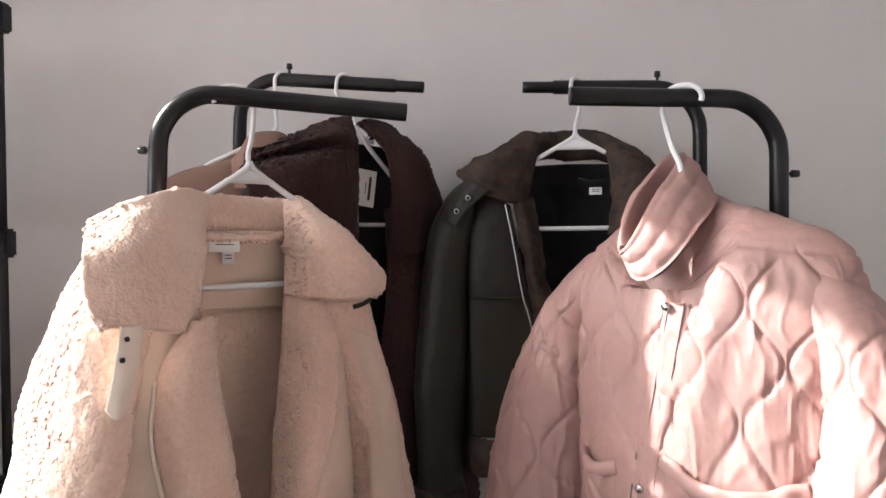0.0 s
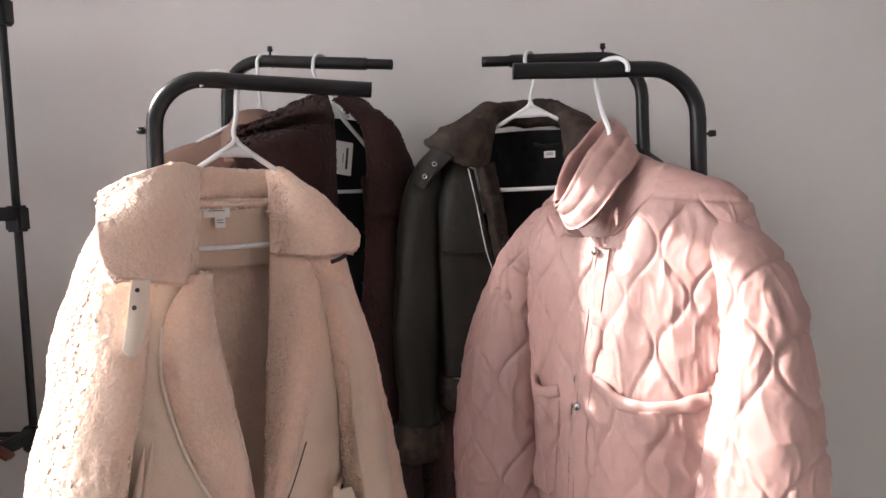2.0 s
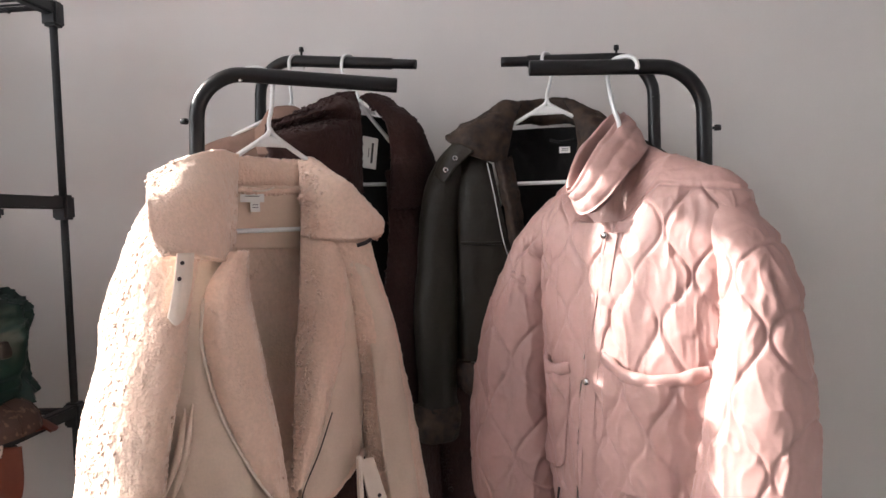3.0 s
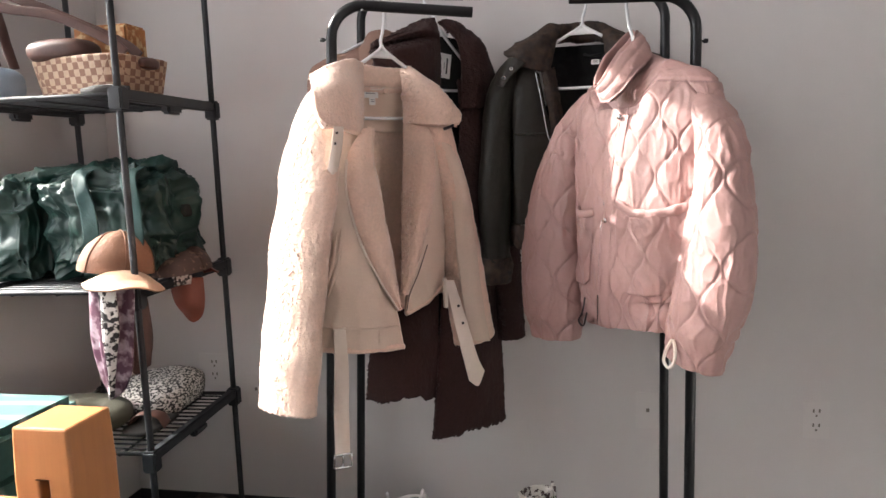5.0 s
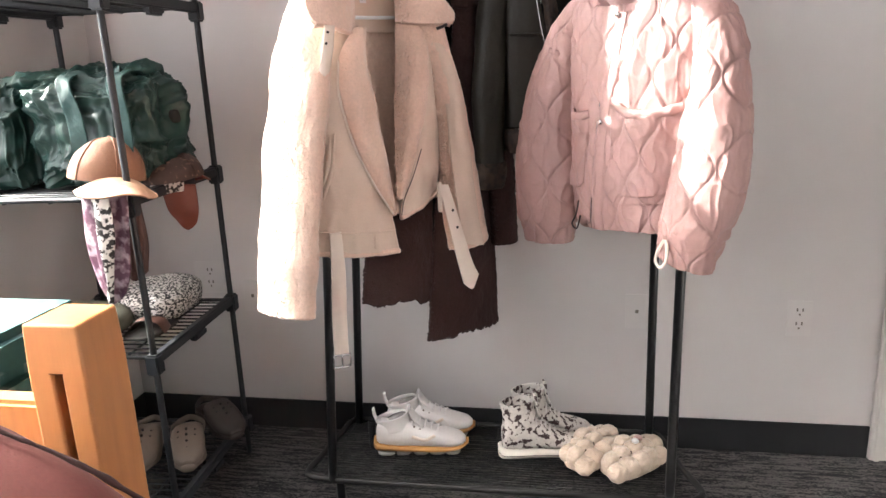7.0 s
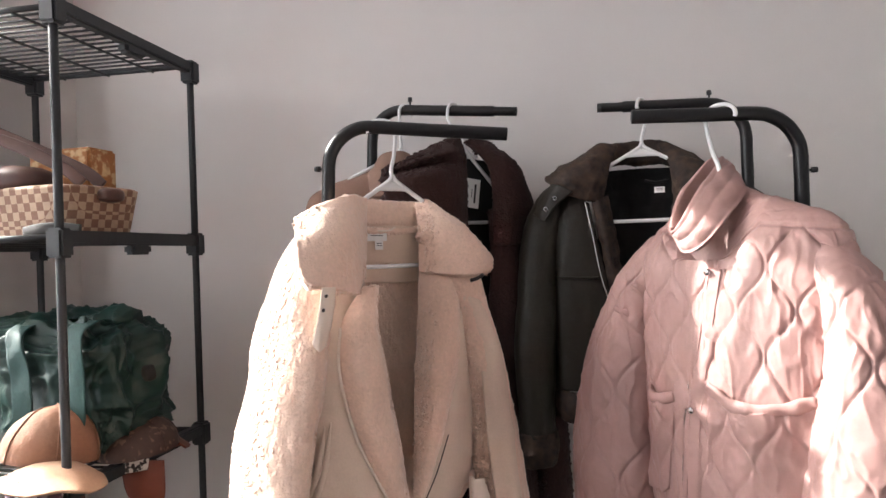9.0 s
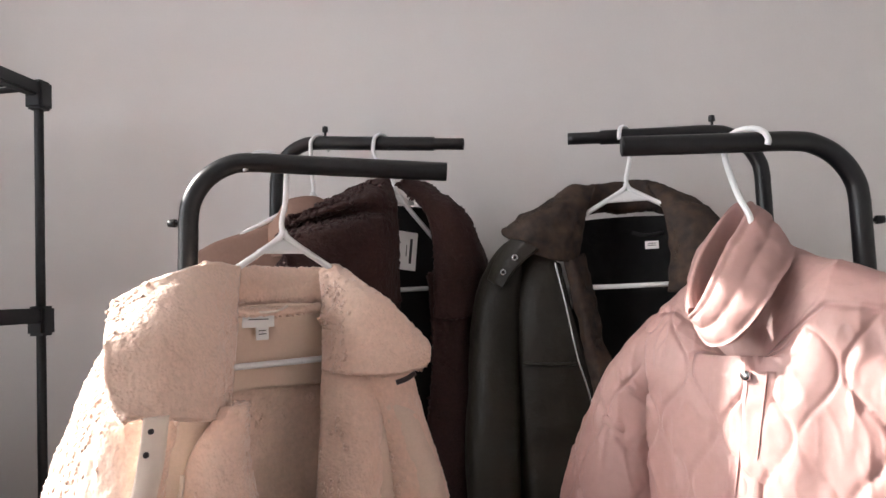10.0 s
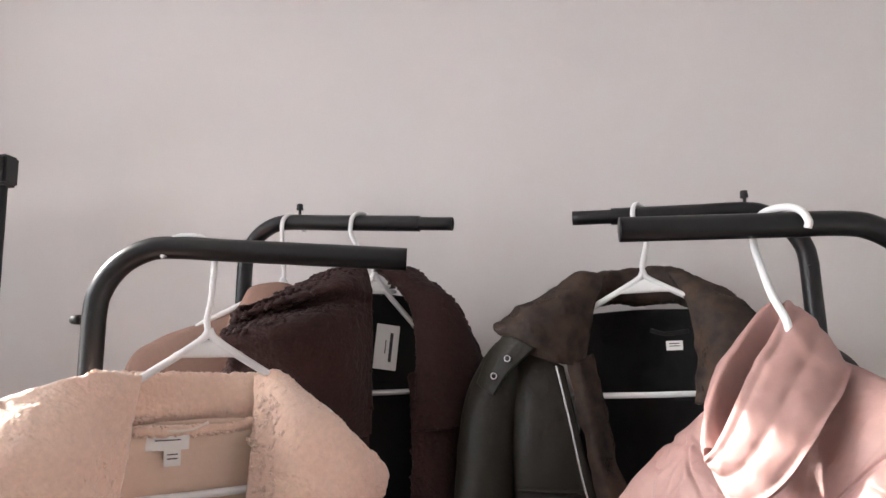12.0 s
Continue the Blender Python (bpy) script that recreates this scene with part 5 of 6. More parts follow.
bag = thing("tote_bag", "dark green glossy nylon tote bag slumped on the shelf", "bag")
part("body", soft_box("body", -0.96, -0.578, -0.57, -0.30, 0.975, 1.262, 3.8, slump, taper=0.03, fine=4), BAG, bag)
part("side_pocket", soft_box("side_pocket", -1.085, -0.95, -0.58, -0.34, 0.975, 1.235, 4, slump, taper=0.04, fine=3), BAG, bag)
for x, bend, low in ((-0.785, 0.035, 1.06), (-0.645, 0.02, 1.03)):
    part("strap", sheet("strap", [[(x + dx + sx, -0.578 + dy, z) for dx in (-0.022, 0.0, 0.022)] for sx, dy, z in ((-0.01, 0.06, 1.272), (0.0, -0.002, 1.245), (bend * 0.8, -0.016, 1.16), (bend, -0.022, 1.09), (bend * 0.1, -0.014, low))], thick=0.004, relief=lambda p: folds(p, 0.005, (30, 30, 18))), BAGSTRAP, bag, "teal webbing strap")
part("top_edge", tube("top_edge", [(-1.04, -0.45, 1.225), (-0.97, -0.47, 1.25), (-0.86, -0.45, 1.262), (-0.76, -0.43, 1.27), (-0.68, -0.44, 1.272), (-0.615, -0.45, 1.268)], [(0.010, 0.04), (0.016, 0.06), (0.014, 0.06), (0.016, 0.05), (0.014, 0.05), (0.012, 0.03)], relief=lambda p: 0.5 * slump(p), side=(0, 0, 1), step=0.006), BAG, bag)
part("buckle", soft_box("buckle", -0.59, -0.57, -0.45, -0.41, 1.13, 1.165, 4), HOLE, bag, "black side-release buckle")


def cap(m, mat, brim_mat, label, brim=1.0, squash=1.0):
    c = thing("baseball_cap", label, "cap", m, "caps on the shelf")
    n, k = 14, 36
    rows = []
    for i in range(n):
        a = i / (n - 1) * math.pi / 2
        out, top = math.cos(a) ** 0.55 * (1 - 0.22 * math.sin(a) ** 2), math.sin(a) ** 0.9
        rows.append([(0.082 * out * math.cos(t), (0.093 + 0.008 * math.sin(t)) * out * math.sin(t) - 0.012 * top, (0.105 - 0.012 * math.sin(t)) * squash * top) for t in np.linspace(0, 2 * math.pi, k, endpoint=False)])
    p = np.array(rows)
    p = p * (1 + 0.035 * vnoise(p, 16, 4) + 0.02 * vnoise(p, 40, 5))[..., None]
    part("crown", mesh_of("crown", p.reshape(-1, 3), grid_faces(n, k, True)), mat, c)
    for j in (3, 15, 21, 27, 33):
        line = [tuple(p[i, j] * 1.008) for i in range(0, n, 2)] + [tuple(p[n - 1, j] * 1.006)]
        part("seam", tube("seam", line, [0.0016] * len(line), step=0.008, side=(0.3, 0.2, 0.9), around=6), mat, c)
    part("button", soft_box("button", p[n - 1, 0, 0] - 0.008, p[n - 1, 0, 0] + 0.008, p[n - 1, 0, 1] - 0.008, p[n - 1, 0, 1] + 0.008, p[n - 1, 0, 2] - 0.003, p[n - 1, 0, 2] + 0.005, 2.2, fine=0.25), mat, c)
    part("brim", sheet("brim", [[(x * f, y - (0.02 if abs(x) < 0.05 else 0), z - (x * f) ** 2 * 5) for x in (-0.082, -0.04, 0, 0.04, 0.082)] for y, z, f in ((-0.06, 0.012, 1.0), (-0.10, 0.006, 1.0), (-0.125, -0.004, 0.85), (-0.145 * brim, -0.014, 0.55))], thick=0.004), brim_mat, c)
    return c


cap(pose(-0.695, -0.59, 1.008, 0, 8, 48) @ Matrix.Scale(1.12, 4), CAP, CAPSUN, "orange-brown cap with its brim paled as if in sun", 1.12, 0.8)
cap(pose(-0.605, -0.44, 0.982, 0, 4, 200), CAPDARK, RUST, "dark brown monogram canvas cap with rust brim", 0.55, 0.62)
visor = thing("sun_visor", "rust leather visor hanging from the shelf", "cap")
part("brim", sheet("brim", [[(-0.612, -0.492, 0.962), (-0.568, -0.487, 0.972), (-0.528, -0.462, 0.968)], [(-0.604, -0.487, 0.905), (-0.565, -0.482, 0.90), (-0.531, -0.457, 0.905)],
                            [(-0.594, -0.465, 0.868), (-0.572, -0.46, 0.858), (-0.543, -0.452, 0.866)], [(-0.584, -0.458, 0.848), (-0.572, -0.455, 0.842), (-0.558, -0.452, 0.848)]], thick=0.004), RUST, visor)
part("band", sheet("band", [[(-0.632, -0.505, 0.992), (-0.587, -0.505, 0.996), (-0.548, -0.48, 0.992)], [(-0.634, -0.51, 0.953), (-0.589, -0.512, 0.953), (-0.55, -0.487, 0.955)]], thick=0.004), LEOPARD, visor, "leopard-print band")
scarf = thing("scarf", "plum satin scarf with pale print draped off the shelf", "scarf")
part("cloth", sheet("cloth", [[(-0.695, -0.700, 1.005), (-0.655, -0.710, 1.005), (-0.615, -0.700, 1.005), (-0.575, -0.690, 1.005)], [(-0.690, -0.700, 0.870), (-0.655, -0.720, 0.870), (-0.615, -0.690, 0.870), (-0.585, -0.700, 0.870)],
                              [(-0.675, -0.700, 0.780), (-0.655, -0.720, 0.780), (-0.625, -0.700, 0.780), (-0.595, -0.700, 0.790)], [(-0.660, -0.700, 0.720), (-0.653, -0.710, 0.710), (-0.635, -0.700, 0.720), (-0.615, -0.700, 0.740)]], thick=0.003, relief=lambda p: folds(p, 0.012, (40, 40, 4))), SCARF, scarf)
kerchief = thing("kerchief", "leopard-print kerchief hanging over the shelf edge", "scarf")
part("cloth", sheet("cloth", [[(-0.650, -0.722, 1.005), (-0.630, -0.732, 1.005), (-0.605, -0.722, 1.005)], [(-0.650, -0.725, 0.900), (-0.630, -0.740, 0.900), (-0.600, -0.725, 0.900)], [(-0.645, -0.725, 0.820), (-0.635, -0.735, 0.810), (-0.615, -0.725, 0.820)], [(-0.655, -0.722, 0.720), (-0.645, -0.728, 0.715), (-0.635, -0.722, 0.720)]], thick=0.003, relief=lambda p: folds(p, 0.008, (50, 50, 6))), LEOPARD, kerchief)
belt2 = thing("leather_belt", "dark brown leather strap hanging from the shelf", "belt")
part("strap", sheet("strap", [[(-0.66, -0.64, 0.96), (-0.63, -0.65, 0.96), (-0.60, -0.61, 0.96)], [(-0.655, -0.64, 0.85), (-0.625, -0.655, 0.85), (-0.592, -0.61, 0.85)], [(-0.645, -0.635, 0.77), (-0.622, -0.645, 0.755), (-0.60, -0.615, 0.77)]], thick=0.006, relief=lambda p: folds(p, 0.01, (40, 40, 5))), LEATHER, belt2)
zb = thing("printed_pouch", "black-and-white printed pouch lying on the shelf", "pouch")
part("body", soft_box("body", -0.86, -0.64, -0.5, -0.25, 0.565, 0.665, 3.0, lambda p: 0.012 * vnoise(p, 11) + 0.006 * vnoise(p, 28, 3)), ZEBRA, zb)
kh = thing("folded_hat", "khaki bucket hat lying on the shelf", "hat")
part("body", soft_box("body", -1.0, -0.72, -0.68, -0.46, 0.565, 0.66, 2.4, lambda p: 0.014 * vnoise(p, 12)), KHAKI, kh)
gl = thing("dark_sandal", "dark sandal lying on the shelf", "shoe")
part("sole", soft_box("sole", -0.74, -0.64, -0.60, -0.42, 0.562, 0.585, 3, lambda p: 0.004 * vnoise(p, 20)), HOLE, gl)
part("strap", tube("strap", [(-0.735, -0.54, 0.575), (-0.70, -0.54, 0.61), (-0.65, -0.53, 0.605), (-0.635, -0.52, 0.575)], [(0.02, 0.004)] * 4, side=(0, 1, 0)), LEATHER, gl)

basket = thing("storage_basket", "brown-and-cream checked canvas storage basket", "basket")
bx = []
for i in range(20):
    f = i / 19
    w, d = 0.13 + 0.018 * f, 0.10 + 0.015 * f
    ring = []
    for k in range(48):
        a = 2 * math.pi * k / 48
        ring.append((math.copysign(abs(math.cos(a)) ** 0.4, math.cos(a)) * w, math.copysign(abs(math.sin(a)) ** 0.4, math.sin(a)) * d, 0.1 * f))
    bx.append(ring)
for i in range(6):
    f = 1 - i / 6
    bx.append([(x * 0.95, y * 0.95, 0.1 * f + 0.004) for x, y, z in bx[int(19 * f)]])
part("body", mesh_of("body", np.array(bx).reshape(-1, 3), list(grid_faces(len(bx), 48, True)) + [tuple(range(47, -1, -1)), tuple(range((len(bx) - 1) * 48, len(bx) * 48))]), CHECK, basket)
part("grip", soft_box("grip", 0.14, 0.17, -0.03, 0.03, 0.07, 0.1, 3), LEATHER, basket)
basket.matrix_basis = pose(-0.775, -0.46, 1.446, 0, 0, -8)
box = thing("printed_box", "amber printed box inside the basket", "box")
part("body", block("body", -0.86, -0.70, -0.45, -0.36, 1.452, 1.645, 0.006), AMBER, box)
pur = thing("brown_handbag", "dark brown leather handbag lying over the basket", "bag")
part("body", soft_box("body", -0.93, -0.74, -0.58, -0.46, 1.535, 1.60, 2.6, lambda p: 0.01 * vnoise(p, 14)), LEATHER, pur)
for dy, top in ((0.0, 1.72), (-0.06, 1.69)):
    part("handle", tube("handle", [(-0.97, -0.54 + dy, 1.53), (-0.985, -0.55 + dy, 1.62), (-1.0, -0.55 + dy, top), (-0.93, -0.53 + dy, top - 0.02), (-0.82, -0.5 + dy, 1.65), (-0.70, -0.47 + dy, 1.59), (-0.66, -0.46 + dy, 1.555)], [(0.013, 0.004)] * 7, side=(0, 0.2, 1), step=0.006), LEATHER, pur)
dn = thing("pale_cloth_pouch", "pale blue cloth pouch beside the basket", "pouch")
part("body", soft_box("body", -1.03, -0.93, -0.64, -0.52, 1.446, 1.53, 2.6, lambda p: 0.008 * vnoise(p, 14)), DENIM, dn)
gl2 = thing("sunglasses", "dark sunglasses resting on the shelf before the basket", "sunglasses")
part("frame", tube("frame", [(-0.75, -0.58, 1.455), (-0.70, -0.59, 1.46), (-0.66, -0.585, 1.46), (-0.62, -0.575, 1.455)], [(0.012, 0.004)] * 4, side=(0, 0, 1)), HOLE, gl2)


# ---- shoes ----
def loft(name, sections, mat_relief=None, n=28):
    """A shell along x from sections (x, half width, bottom, top, centre y)."""
    s = smooth_line(sections, 44)
    rows = []
    for x, w, z0, z1, cy in s:
        row = []
        for k in range(n):
            a = 2 * math.pi * k / n
            ca, sa = math.cos(a), math.sin(a)
            row.append((x, cy + w * math.copysign(abs(ca) ** 0.75, ca), (z0 + z1) / 2 + (z1 - z0) / 2 * math.copysign(abs(sa) ** 0.8, sa)))
        rows.append(row)
    p = np.array(rows)
    return mesh_of(name, p.reshape(-1, 3), list(grid_faces(len(rows), n, True)) + [tuple(range(n - 1, -1, -1)), tuple(range((len(rows) - 1) * n, len(rows) * n))])


def ankle(name, x, z0, z1, rx, ry, lean=0.0):
    """The open collar of a shoe, with its inside."""
    pts = [(x, 0, z0), (x - lean * 0.5, 0, (z0 + z1) / 2), (x - lean, 0, z1)]
    return tube(name, pts, [(rx, ry), (rx * 0.95, ry * 0.95), (rx, ry * 0.95)], step=0.004, side=(1, 0, 0), hollow=0.045, relief=lambda p: 0.002 * vnoise(p, 40))


def laces(parent, x0, x1, z0, z1, wide, mat, n=5):
    for i in range(n):
        f = i / (n - 1)
        x, z = x0 + (x1 - x0) * f, z0 + (z1 - z0) * f
        part("lace", tube("lace", [(x - 0.006, -wide, z - 0.012), (x, 0, z + 0.006), (x + 0.008, wide, z - 0.012)], [0.0028] * 3, step=0.006, side=(1, 0, 0), around=8), mat, parent)


def sneaker(m, label):
    s = thing("sneaker", label, "shoe", m, "shoes on the rack tray")
    part("upper", loft("upper", [(-0.13, 0.018, 0.03, 0.085, 0), (-0.115, 0.032, 0.025, 0.11, 0), (-0.07, 0.037, 0.025, 0.10, 0), (-0.02, 0.038, 0.025, 0.105, 0), (0.04, 0.042, 0.025, 0.085, 0), (0.09, 0.043, 0.025, 0.066, 0), (0.125, 0.034, 0.028, 0.055, 0), (0.142, 0.012, 0.03, 0.045, 0)]), SHOEW, s)
    part("collar", ankle("collar", -0.072, 0.08, 0.122, 0.052, 0.036, 0.01), SHOEW, s)
    part("heel_tab", tube("heel_tab", [(-0.125, 0, 0.10), (-0.134, 0, 0.125), (-0.137, 0, 0.145)], [(0.004, 0.012)] * 3, side=(1, 0, 0)), SHOEW, s)
    part("tongue", tube("tongue", [(0.015, 0, 0.09), (-0.015, 0, 0.12), (-0.03, 0, 0.148)], [(0.005, 0.026), (0.006, 0.028), (0.005, 0.024)], side=(1, 0, 0)), SHOEW, s)
    part("midsole", loft("midsole", [(-0.14, 0.02, 0.022, 0.05, 0), (-0.12, 0.038, 0.016, 0.046, 0), (-0.03, 0.042, 0.014, 0.036, 0), (0.06, 0.047, 0.014, 0.034, 0), (0.12, 0.04, 0.018, 0.036, 0), (0.15, 0.012, 0.026, 0.04, 0)]), SOLEY, s, "tan rubber midsole")
    for x, r in ((-0.1, 0.03), (-0.05, 0.026), (0.005, 0.026), (0.055, 0.028), (0.1, 0.026)):
        part("air_pod", soft_box("air_pod", x - r, x + r, -0.036, 0.036, 0.0, 0.018, 3), CLEAR, s)
    laces(s, -0.012, 0.06, 0.113, 0.082, 0.024, SHOEW)
    part("lace_loop", tube("lace_loop", [(-0.012, -0.004, 0.112), (-0.02, -0.012, 0.135), (-0.024, -0.004, 0.158), (-0.02, 0.006, 0.14), (-0.012, 0.004, 0.114)], [0.0018] * 5, step=0.005, side=(0, 1, 0.02), around=6), SHOEW, s)
    for e in range(5):
        for side in (-1, 1):
            x, z = -0.012 + e * 0.017, 0.099 - e * 0.0085
            part("eyelet", soft_box("eyelet", x - 0.003, x + 0.003, side * 0.0285 - 0.003, side * 0.0285 + 0.003, z - 0.005, z + 0.001, 2.2, fine=0.25), CLOG, s)
    part("lining", tube("lining", [(-0.072, 0, 0.095), (-0.075, 0, 0.105), (-0.078, 0, 0.112)], [(0.043, 0.028)] * 3, step=0.006, side=(1, 0, 0)), SHOELIN, s, "grey textile lining")
    part("side_mark", tube("side_mark", [(-0.02, -0.040, 0.07), (0.02, -0.0425, 0.06), (0.05, -0.0445, 0.075)], [(0.002, 0.005)] * 3, step=0.006, side=(0, 1, 0)), STRAP, s)
    return s


TOP = 0.103
sneaker(pose(0.005, -0.285, TOP, 0, 0, 8), "white running sneaker with a tan sole on the rack tray")
sneaker(pose(0.012, -0.18, TOP, 0, 0, 8), "white running sneaker with a tan sole behind its pair")


def high_top(m, label):
    s = thing("high_top_shoe", label, "shoe", m, "shoes on the rack tray")
    part("upper", loft("upper", [(-0.12, 0.02, 0.03, 0.10, 0), (-0.105, 0.034, 0.025, 0.14, 0), (-0.05, 0.038, 0.025, 0.14, 0), (-0.01, 0.038, 0.025, 0.12, 0), (0.04, 0.043, 0.025, 0.085, 0), (0.085, 0.043, 0.025, 0.068, 0), (0.12, 0.03, 0.028, 0.056, 0)]), COW, s)
    part("collar", ankle("collar", -0.062, 0.11, 0.188, 0.055, 0.038, 0.008), COW, s)
    part("tongue", tube("tongue", [(0.0, 0, 0.13), (-0.012, 0, 0.17), (-0.015, 0, 0.205)], [(0.005, 0.026), (0.005, 0.028), (0.005, 0.026)], side=(1, 0, 0)), COW, s)
    part("toe_cap", loft("toe_cap", [(0.075, 0.045, 0.022, 0.066, 0), (0.10, 0.044, 0.022, 0.06, 0), (0.125, 0.034, 0.024, 0.052, 0), (0.138, 0.012, 0.028, 0.042, 0)]), RUBBER, s, "white rubber toe cap")
    part("sole", loft("sole", [(-0.132, 0.02, 0.002, 0.04, 0), (-0.11, 0.042, 0.0, 0.036, 0), (0.0, 0.044, 0.0, 0.034, 0), (0.07, 0.05, 0.0, 0.034, 0), (0.12, 0.042, 0.002, 0.036, 0), (0.145, 0.014, 0.008, 0.04, 0)]), RUBBER, s, "thick white rubber sole")
    part("sole_stripe", loft("sole_stripe", [(-0.132, 0.022, 0.018, 0.024, 0), (-0.11, 0.0435, 0.016, 0.022, 0), (0.0, 0.0455, 0.015, 0.021, 0), (0.07, 0.0515, 0.015, 0.021, 0), (0.12, 0.0435, 0.017, 0.023, 0), (0.144, 0.016, 0.02, 0.025, 0)]), GUNMETAL, s)
    laces(s, -0.01, 0.06, 0.122, 0.068, 0.03, SHOEW, 6)
    return s


high_top(pose(0.37, -0.26, TOP, 0, 0, 12) @ Matrix.Scale(0.95, 4), "white high-top with brown splash print on the rack tray")
high_top(pose(0.395, -0.175, TOP, 0, 0, 14) @ Matrix.Scale(0.95, 4), "white high-top with brown splash print behind its pair")


def slipper(m, label):
    s = thing("slipper", label, "slipper", m, "plush slippers on the rack tray")
    rnd = random.Random(5)
    part("sole", soft_box("sole", -0.10, 0.10, -0.055, 0.055, 0.0, 0.025, 3), PUFF, s)
    for i in range(5):
        for j in range(3):
            x, y = -0.08 + i * 0.04 + rnd.uniform(-0.005, 0.005) + 0.012 * (j - 1), -0.038 + j * 0.038 + rnd.uniform(-0.004, 0.004)
            h = 0.084 - 0.012 * abs(j - 1) - 0.008 * abs(i - 2)
            a = rnd.uniform(0, 9)
            part("plush_cell", soft_box("plush_cell", x - 0.031, x + 0.031, y - 0.026, y + 0.026, 0.008, h + rnd.uniform(0, 0.008), 2.5, lambda p: 0.005 * vnoise(p + a, 32, 3) + 0.0016 * vnoise(p, 190, 4), step=0.004), PUFF, s)
    for i in range(4):
        for j in range(2):
            x, y = -0.06 + i * 0.04 + 0.012 * (j - 0.5), -0.019 + j * 0.038
            part("tuft", soft_box("tuft", x - 0.0045, x + 0.0045, y - 0.0035, y + 0.0035, 0.05, 0.075 - 0.004 * abs(i - 1.5), 2.2, fine=0.25), CLOG, s)
    return s


slipper(pose(0.525, -0.275, TOP, 0, 0, 55), "cream knotted plush slipper on the rack tray")
sl = slipper(pose(0.635, -0.31, TOP, 0, 0, 42), "cream knotted plush slipper with a flower charm")
part("charm", soft_box("charm", -0.01, 0.01, -0.02, 0.0, 0.084, 0.098, 2.2), PAPER, sl, "small white and pink charm")
part("charm", soft_box("charm", 0.012, 0.034, -0.012, 0.012, 0.082, 0.096, 2.2), PINK, sl)


def clog(m, mat, label):
    s = thing("clog", label, "shoe", m, "clogs under the shelf")
    part("upper", loft("upper", [(-0.02, 0.045, 0.02, 0.085, 0), (0.02, 0.05, 0.015, 0.085, 0), (0.07, 0.05, 0.012, 0.07, 0), (0.11, 0.042, 0.014, 0.055, 0), (0.135, 0.018, 0.02, 0.04, 0)]), mat, s)
    part("sole", loft("sole", [(-0.135, 0.02, 0.0, 0.03, 0), (-0.11, 0.04, 0.0, 0.035, 0), (0.0, 0.045, 0.0, 0.03, 0), (0.08, 0.05, 0.0, 0.028, 0), (0.138, 0.02, 0.005, 0.03, 0)]), mat, s)
    part("heel_strap", tube("heel_strap", [(-0.01, -0.047, 0.06), (-0.08, -0.045, 0.05), (-0.13, 0, 0.05), (-0.08, 0.045, 0.05), (-0.01, 0.047, 0.06)], [(0.01, 0.003)] * 5, side=(0, 0, 1)), mat, s)
    for i in range(4):
        for j in range(3):
            x, y = 0.025 + i * 0.022, -0.024 + j * 0.024
            z = 0.089 - 0.02 * (i / 3) ** 1.5 - 0.008 * abs(j - 1) - i * 0.003
            part("vent_hole", soft_box("vent_hole", x - 0.004, x + 0.004, y - 0.004, y + 0.004, z - 0.006, z + 0.003, 2.2, fine=0.25), HOLE, s)
    return s


CZ = LEVELS[0] + 0.006
clog(pose(-0.70, -0.40, CZ, 0, 0, -62), CLOG, "taupe perforated foam clog on the lowest shelf")
clog(pose(-0.83, -0.42, CZ, 0, 0, -68), CLOG, "taupe perforated foam clog beside its pair")
clog(pose(-0.68, -0.24, CZ, 0, 0, -40), CLOGD, "dark brown foam clog at the back of the shelf")

# ---- bed ----
bed = thing("bed", "varnished pine bed frame with square corner post", "bed")
outline = [(-0.172, -1.512), (-0.139, -1.512), (-0.139, -1.49), (-0.127, -1.49), (-0.127, -1.512), (-0.096, -1.512), (-0.096, -1.432), (-0.172, -1.432)]
pv = [(x, y, 0.0) for x, y in outline] + [(x, y, 0.92) for x, y in outline] + [(-0.170, -1.510, 0.98), (-0.098, -1.510, 0.98), (-0.098, -1.434, 0.98), (-0.170, -1.434, 0.98)]
pf = [(i, (i + 1) % 8, 8 + (i + 1) % 8, 8 + i) for i in range(8)] + [(8 + 1, 8 + 4, 8 + 3, 8 + 2), (8, 9, 12, 13, 17, 16), (13, 14, 18, 17), (14, 15, 19, 18), (15, 8, 16, 19), (16, 17, 18, 19), (7, 6, 5, 4, 3, 2, 1, 0)]
post = part("corner_post", mesh_of("corner_post", pv, pf, False), PINE, bed)
worn = post.modifiers.new("worn_edges", 'BEVEL')
worn.width, worn.segments, worn.limit_method = 0.003, 2, 'ANGLE'
part("head_rail", block("head_rail", L + 0.02, -0.173, -1.485, -1.45, 0.70, 0.865, 0.006), PINE, bed)
part("head_rail", block("head_rail", L + 0.02, -0.173, -1.485, -1.45, 0.35, 0.5, 0.006), PINE, bed)
part("corner_post", block("corner_post", L + 0.012, L + 0.085, -1.512, -1.432, 0, 0.98, 0.004), PINE, bed)
part("side_rail", block("side_rail", -0.165, -0.13, -3.45, -1.513, 0.3, 0.48, 0.005), PINE, bed)
part("side_rail", block("side_rail", L + 0.02, L + 0.055, -3.45, -1.513, 0.3, 0.48, 0.005), PINE, bed)
part("corner_post", block("corner_post", -0.172, -0.096, -3.53, -3.455, 0, 0.8, 0.004), PINE, bed)
part("corner_post", block("corner_post", L + 0.012, L + 0.085, -3.53, -3.455, 0, 0.8, 0.004), PINE, bed)
mattress = thing("mattress", "thick mattress on the pine bed frame", "mattress")
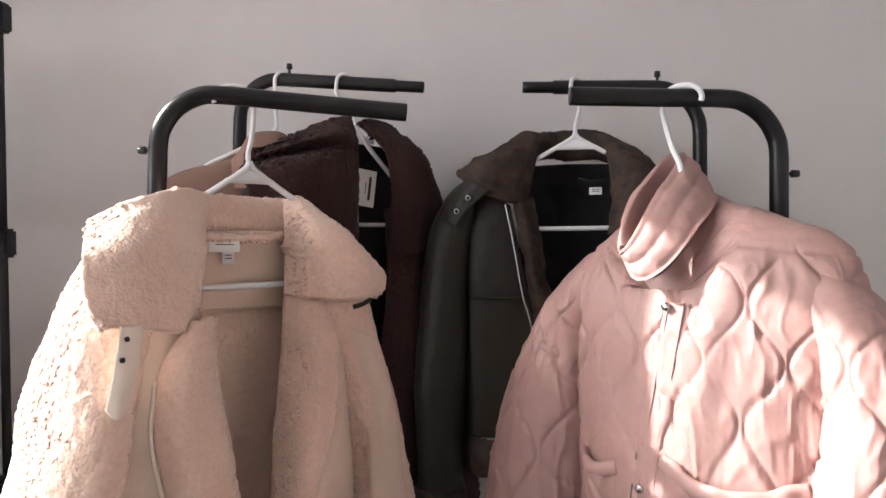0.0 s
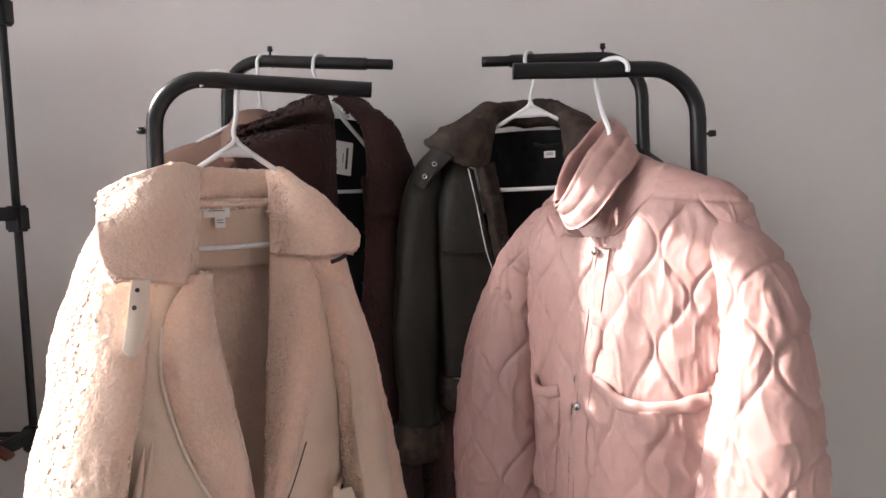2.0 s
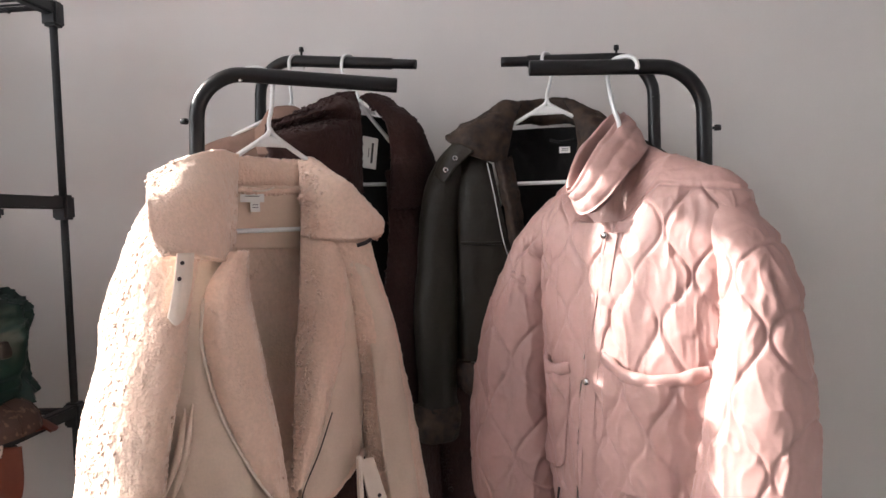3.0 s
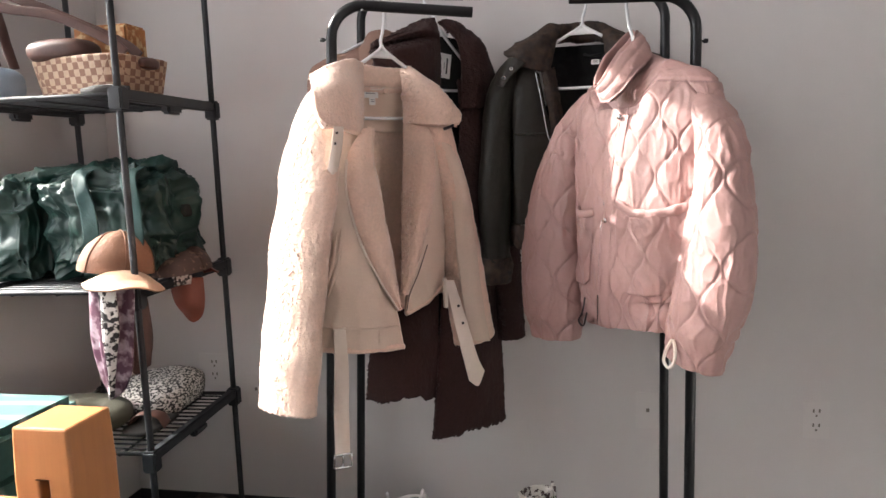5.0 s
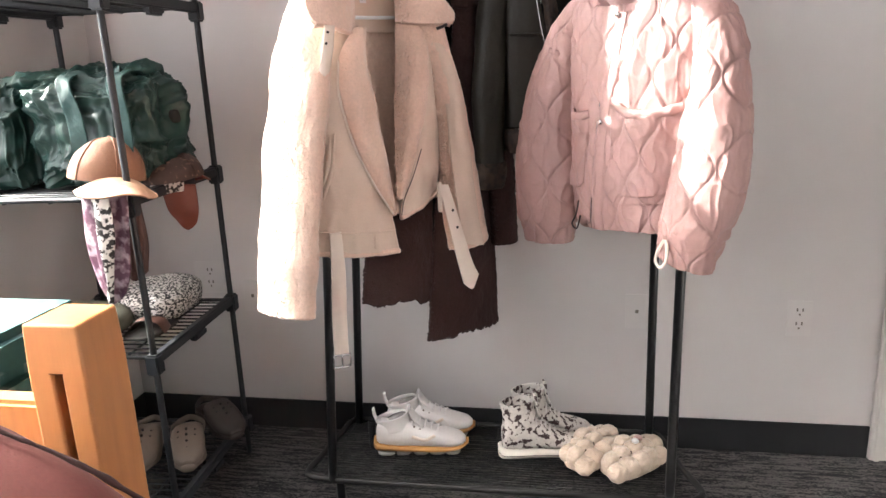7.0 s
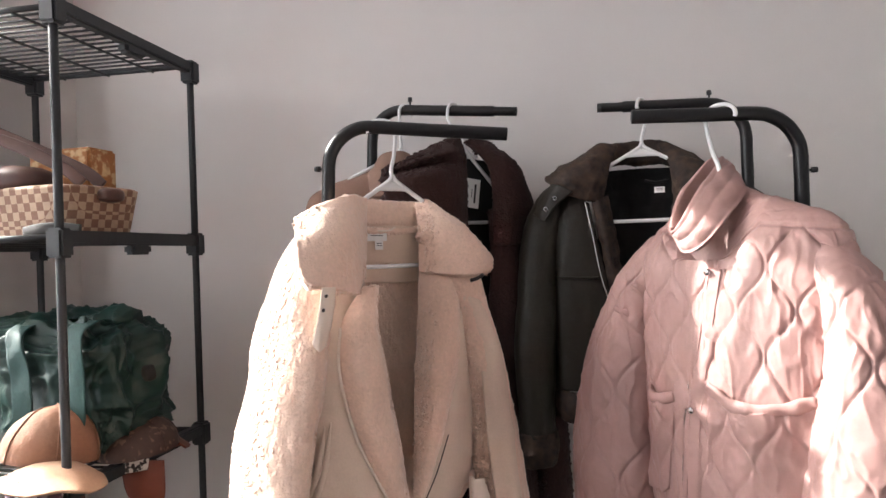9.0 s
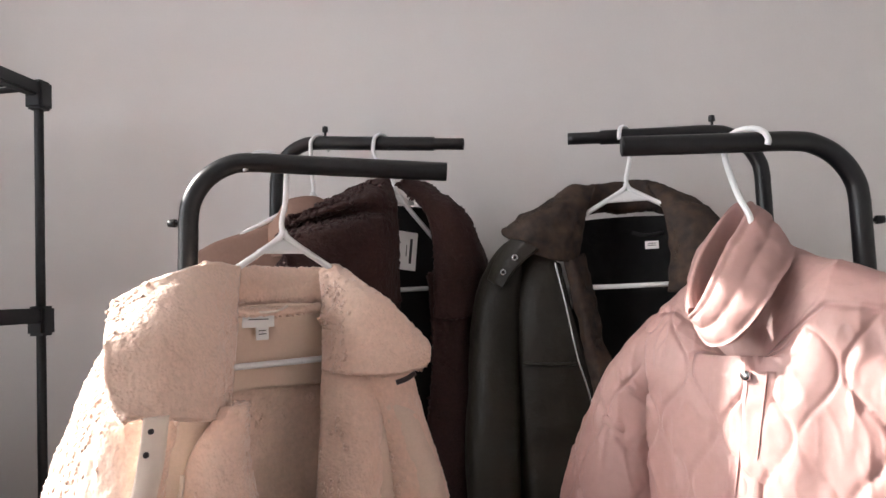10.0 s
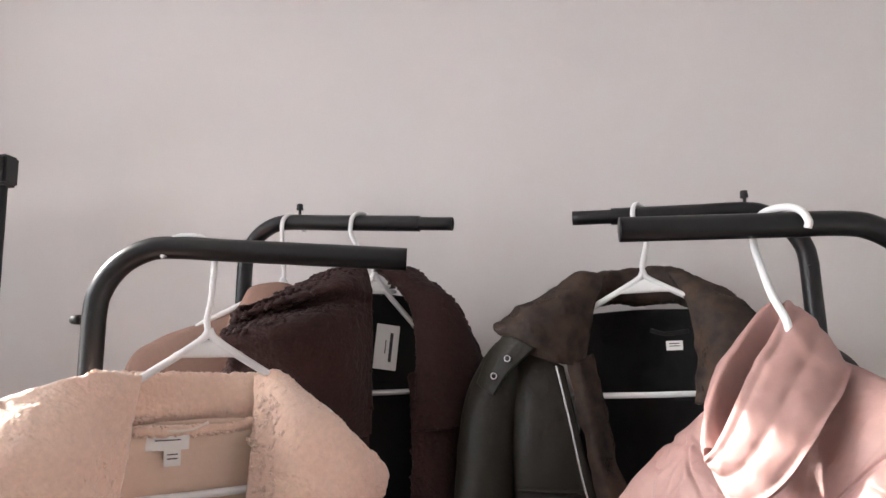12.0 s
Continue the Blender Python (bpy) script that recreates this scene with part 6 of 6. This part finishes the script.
part("body", soft_box("body", L + 0.06, -0.17, -3.44, -1.53, 0.4, 0.72, 9), TRIM, mattress)
duvet = thing("duvet", "maroon quilted duvet heaped over the bed edge", "duvet")
part("cloth", sheet("cloth", [
    [(-1.0, -1.60, 0.78), (-0.5, -1.57, 0.84), (-0.2, -1.57, 0.83), (-0.12, -1.57, 0.79), (-0.03, -1.57, 0.7), (0.03, -1.57, 0.56), (0.05, -1.57, 0.4)],
    [(-1.0, -1.70, 0.80), (-0.5, -1.68, 0.86), (-0.21, -1.68, 0.905), (-0.10, -1.68, 0.88), (0.025, -1.68, 0.80), (0.11, -1.68, 0.66), (0.14, -1.68, 0.42)],
    [(-1.0, -2.1, 0.8), (-0.5, -2.1, 0.9), (-0.24, -2.1, 0.9), (-0.15, -2.1, 0.85), (-0.05, -2.1, 0.75), (0.03, -2.1, 0.62), (0.09, -2.1, 0.42)],
    [(-1.0, -3.3, 0.78), (-0.5, -3.3, 0.84), (-0.25, -3.3, 0.86), (-0.15, -3.3, 0.82), (-0.05, -3.3, 0.72), (0.02, -3.3, 0.58), (0.05, -3.3, 0.4)]], step=0.008, thick=0.03, relief=lambda p: 0.008 * np.exp(-((p[..., 1] + 1.66 - 0.25 * (p[..., 0] + 0.1)) / 0.03) ** 2) - 0.02 * np.exp(-((p[..., 1] + 1.635 - 0.25 * (p[..., 0] + 0.1)) / 0.012) ** 2) + 0.018 * vnoise(p, 6, 2) + 0.008 * vnoise(p, 14, 3) + 0.013 * (1 - np.abs(vnoise(p * np.array((13, 9, 9)), 1, 5))) ** 3 + 0.004 * (1 - np.abs(vnoise(p * np.array((40, 25, 30)), 1, 7))) ** 3 - 0.006), DUVET, duvet)
cloth = [c for c in duvet.children if c.name.startswith("cloth")][0].data
surface = np.empty(len(cloth.vertices) * 3)
cloth.vertices.foreach_get("co", surface)
surface = surface.reshape(-1, 3)


def on_duvet(x, y):
    """The top of the duvet over a place."""
    near = surface[np.hypot(surface[:, 0] - x, surface[:, 1] - y) < 0.015]
    return (x, y, float(near[:, 2].max()) + 0.0005)


# Seam lines in the darker maroon, which stands for crease shade.
for x0, y0, x1, y1 in ((-0.5, -1.70, 0.03, -1.61), (-0.5, -1.86, 0.06, -1.80), (-0.19, -1.59, -0.10, -2.4)):
    line = [on_duvet(x0 + (x1 - x0) * f, y0 + (y1 - y0) * f) for f in np.linspace(0, 1, 14)]
    part("stitched_seam", tube("stitched_seam", line, [0.003] * 14, side=(0.1, 0.1, 0.9) if x1 < 0 else (0, 1, 0), step=0.006, relief=lambda p: 0.0015 * vnoise(p, 70, 3), around=8), SEAMSHADE, duvet, "stitched seam darkened for the shade of its crease")
ott = thing("storage_box", "teal cloth-covered storage trunk with pale curved stripes", "storage box")
part("body", block("body", -1.05, -0.42, -1.38, -1.1, 0, 0.80, 0.02), TEAL, ott)
part("lid", block("lid", -1.055, -0.415, -1.385, -1.095, 0.802, 0.868, 0.015), TEAL, ott)
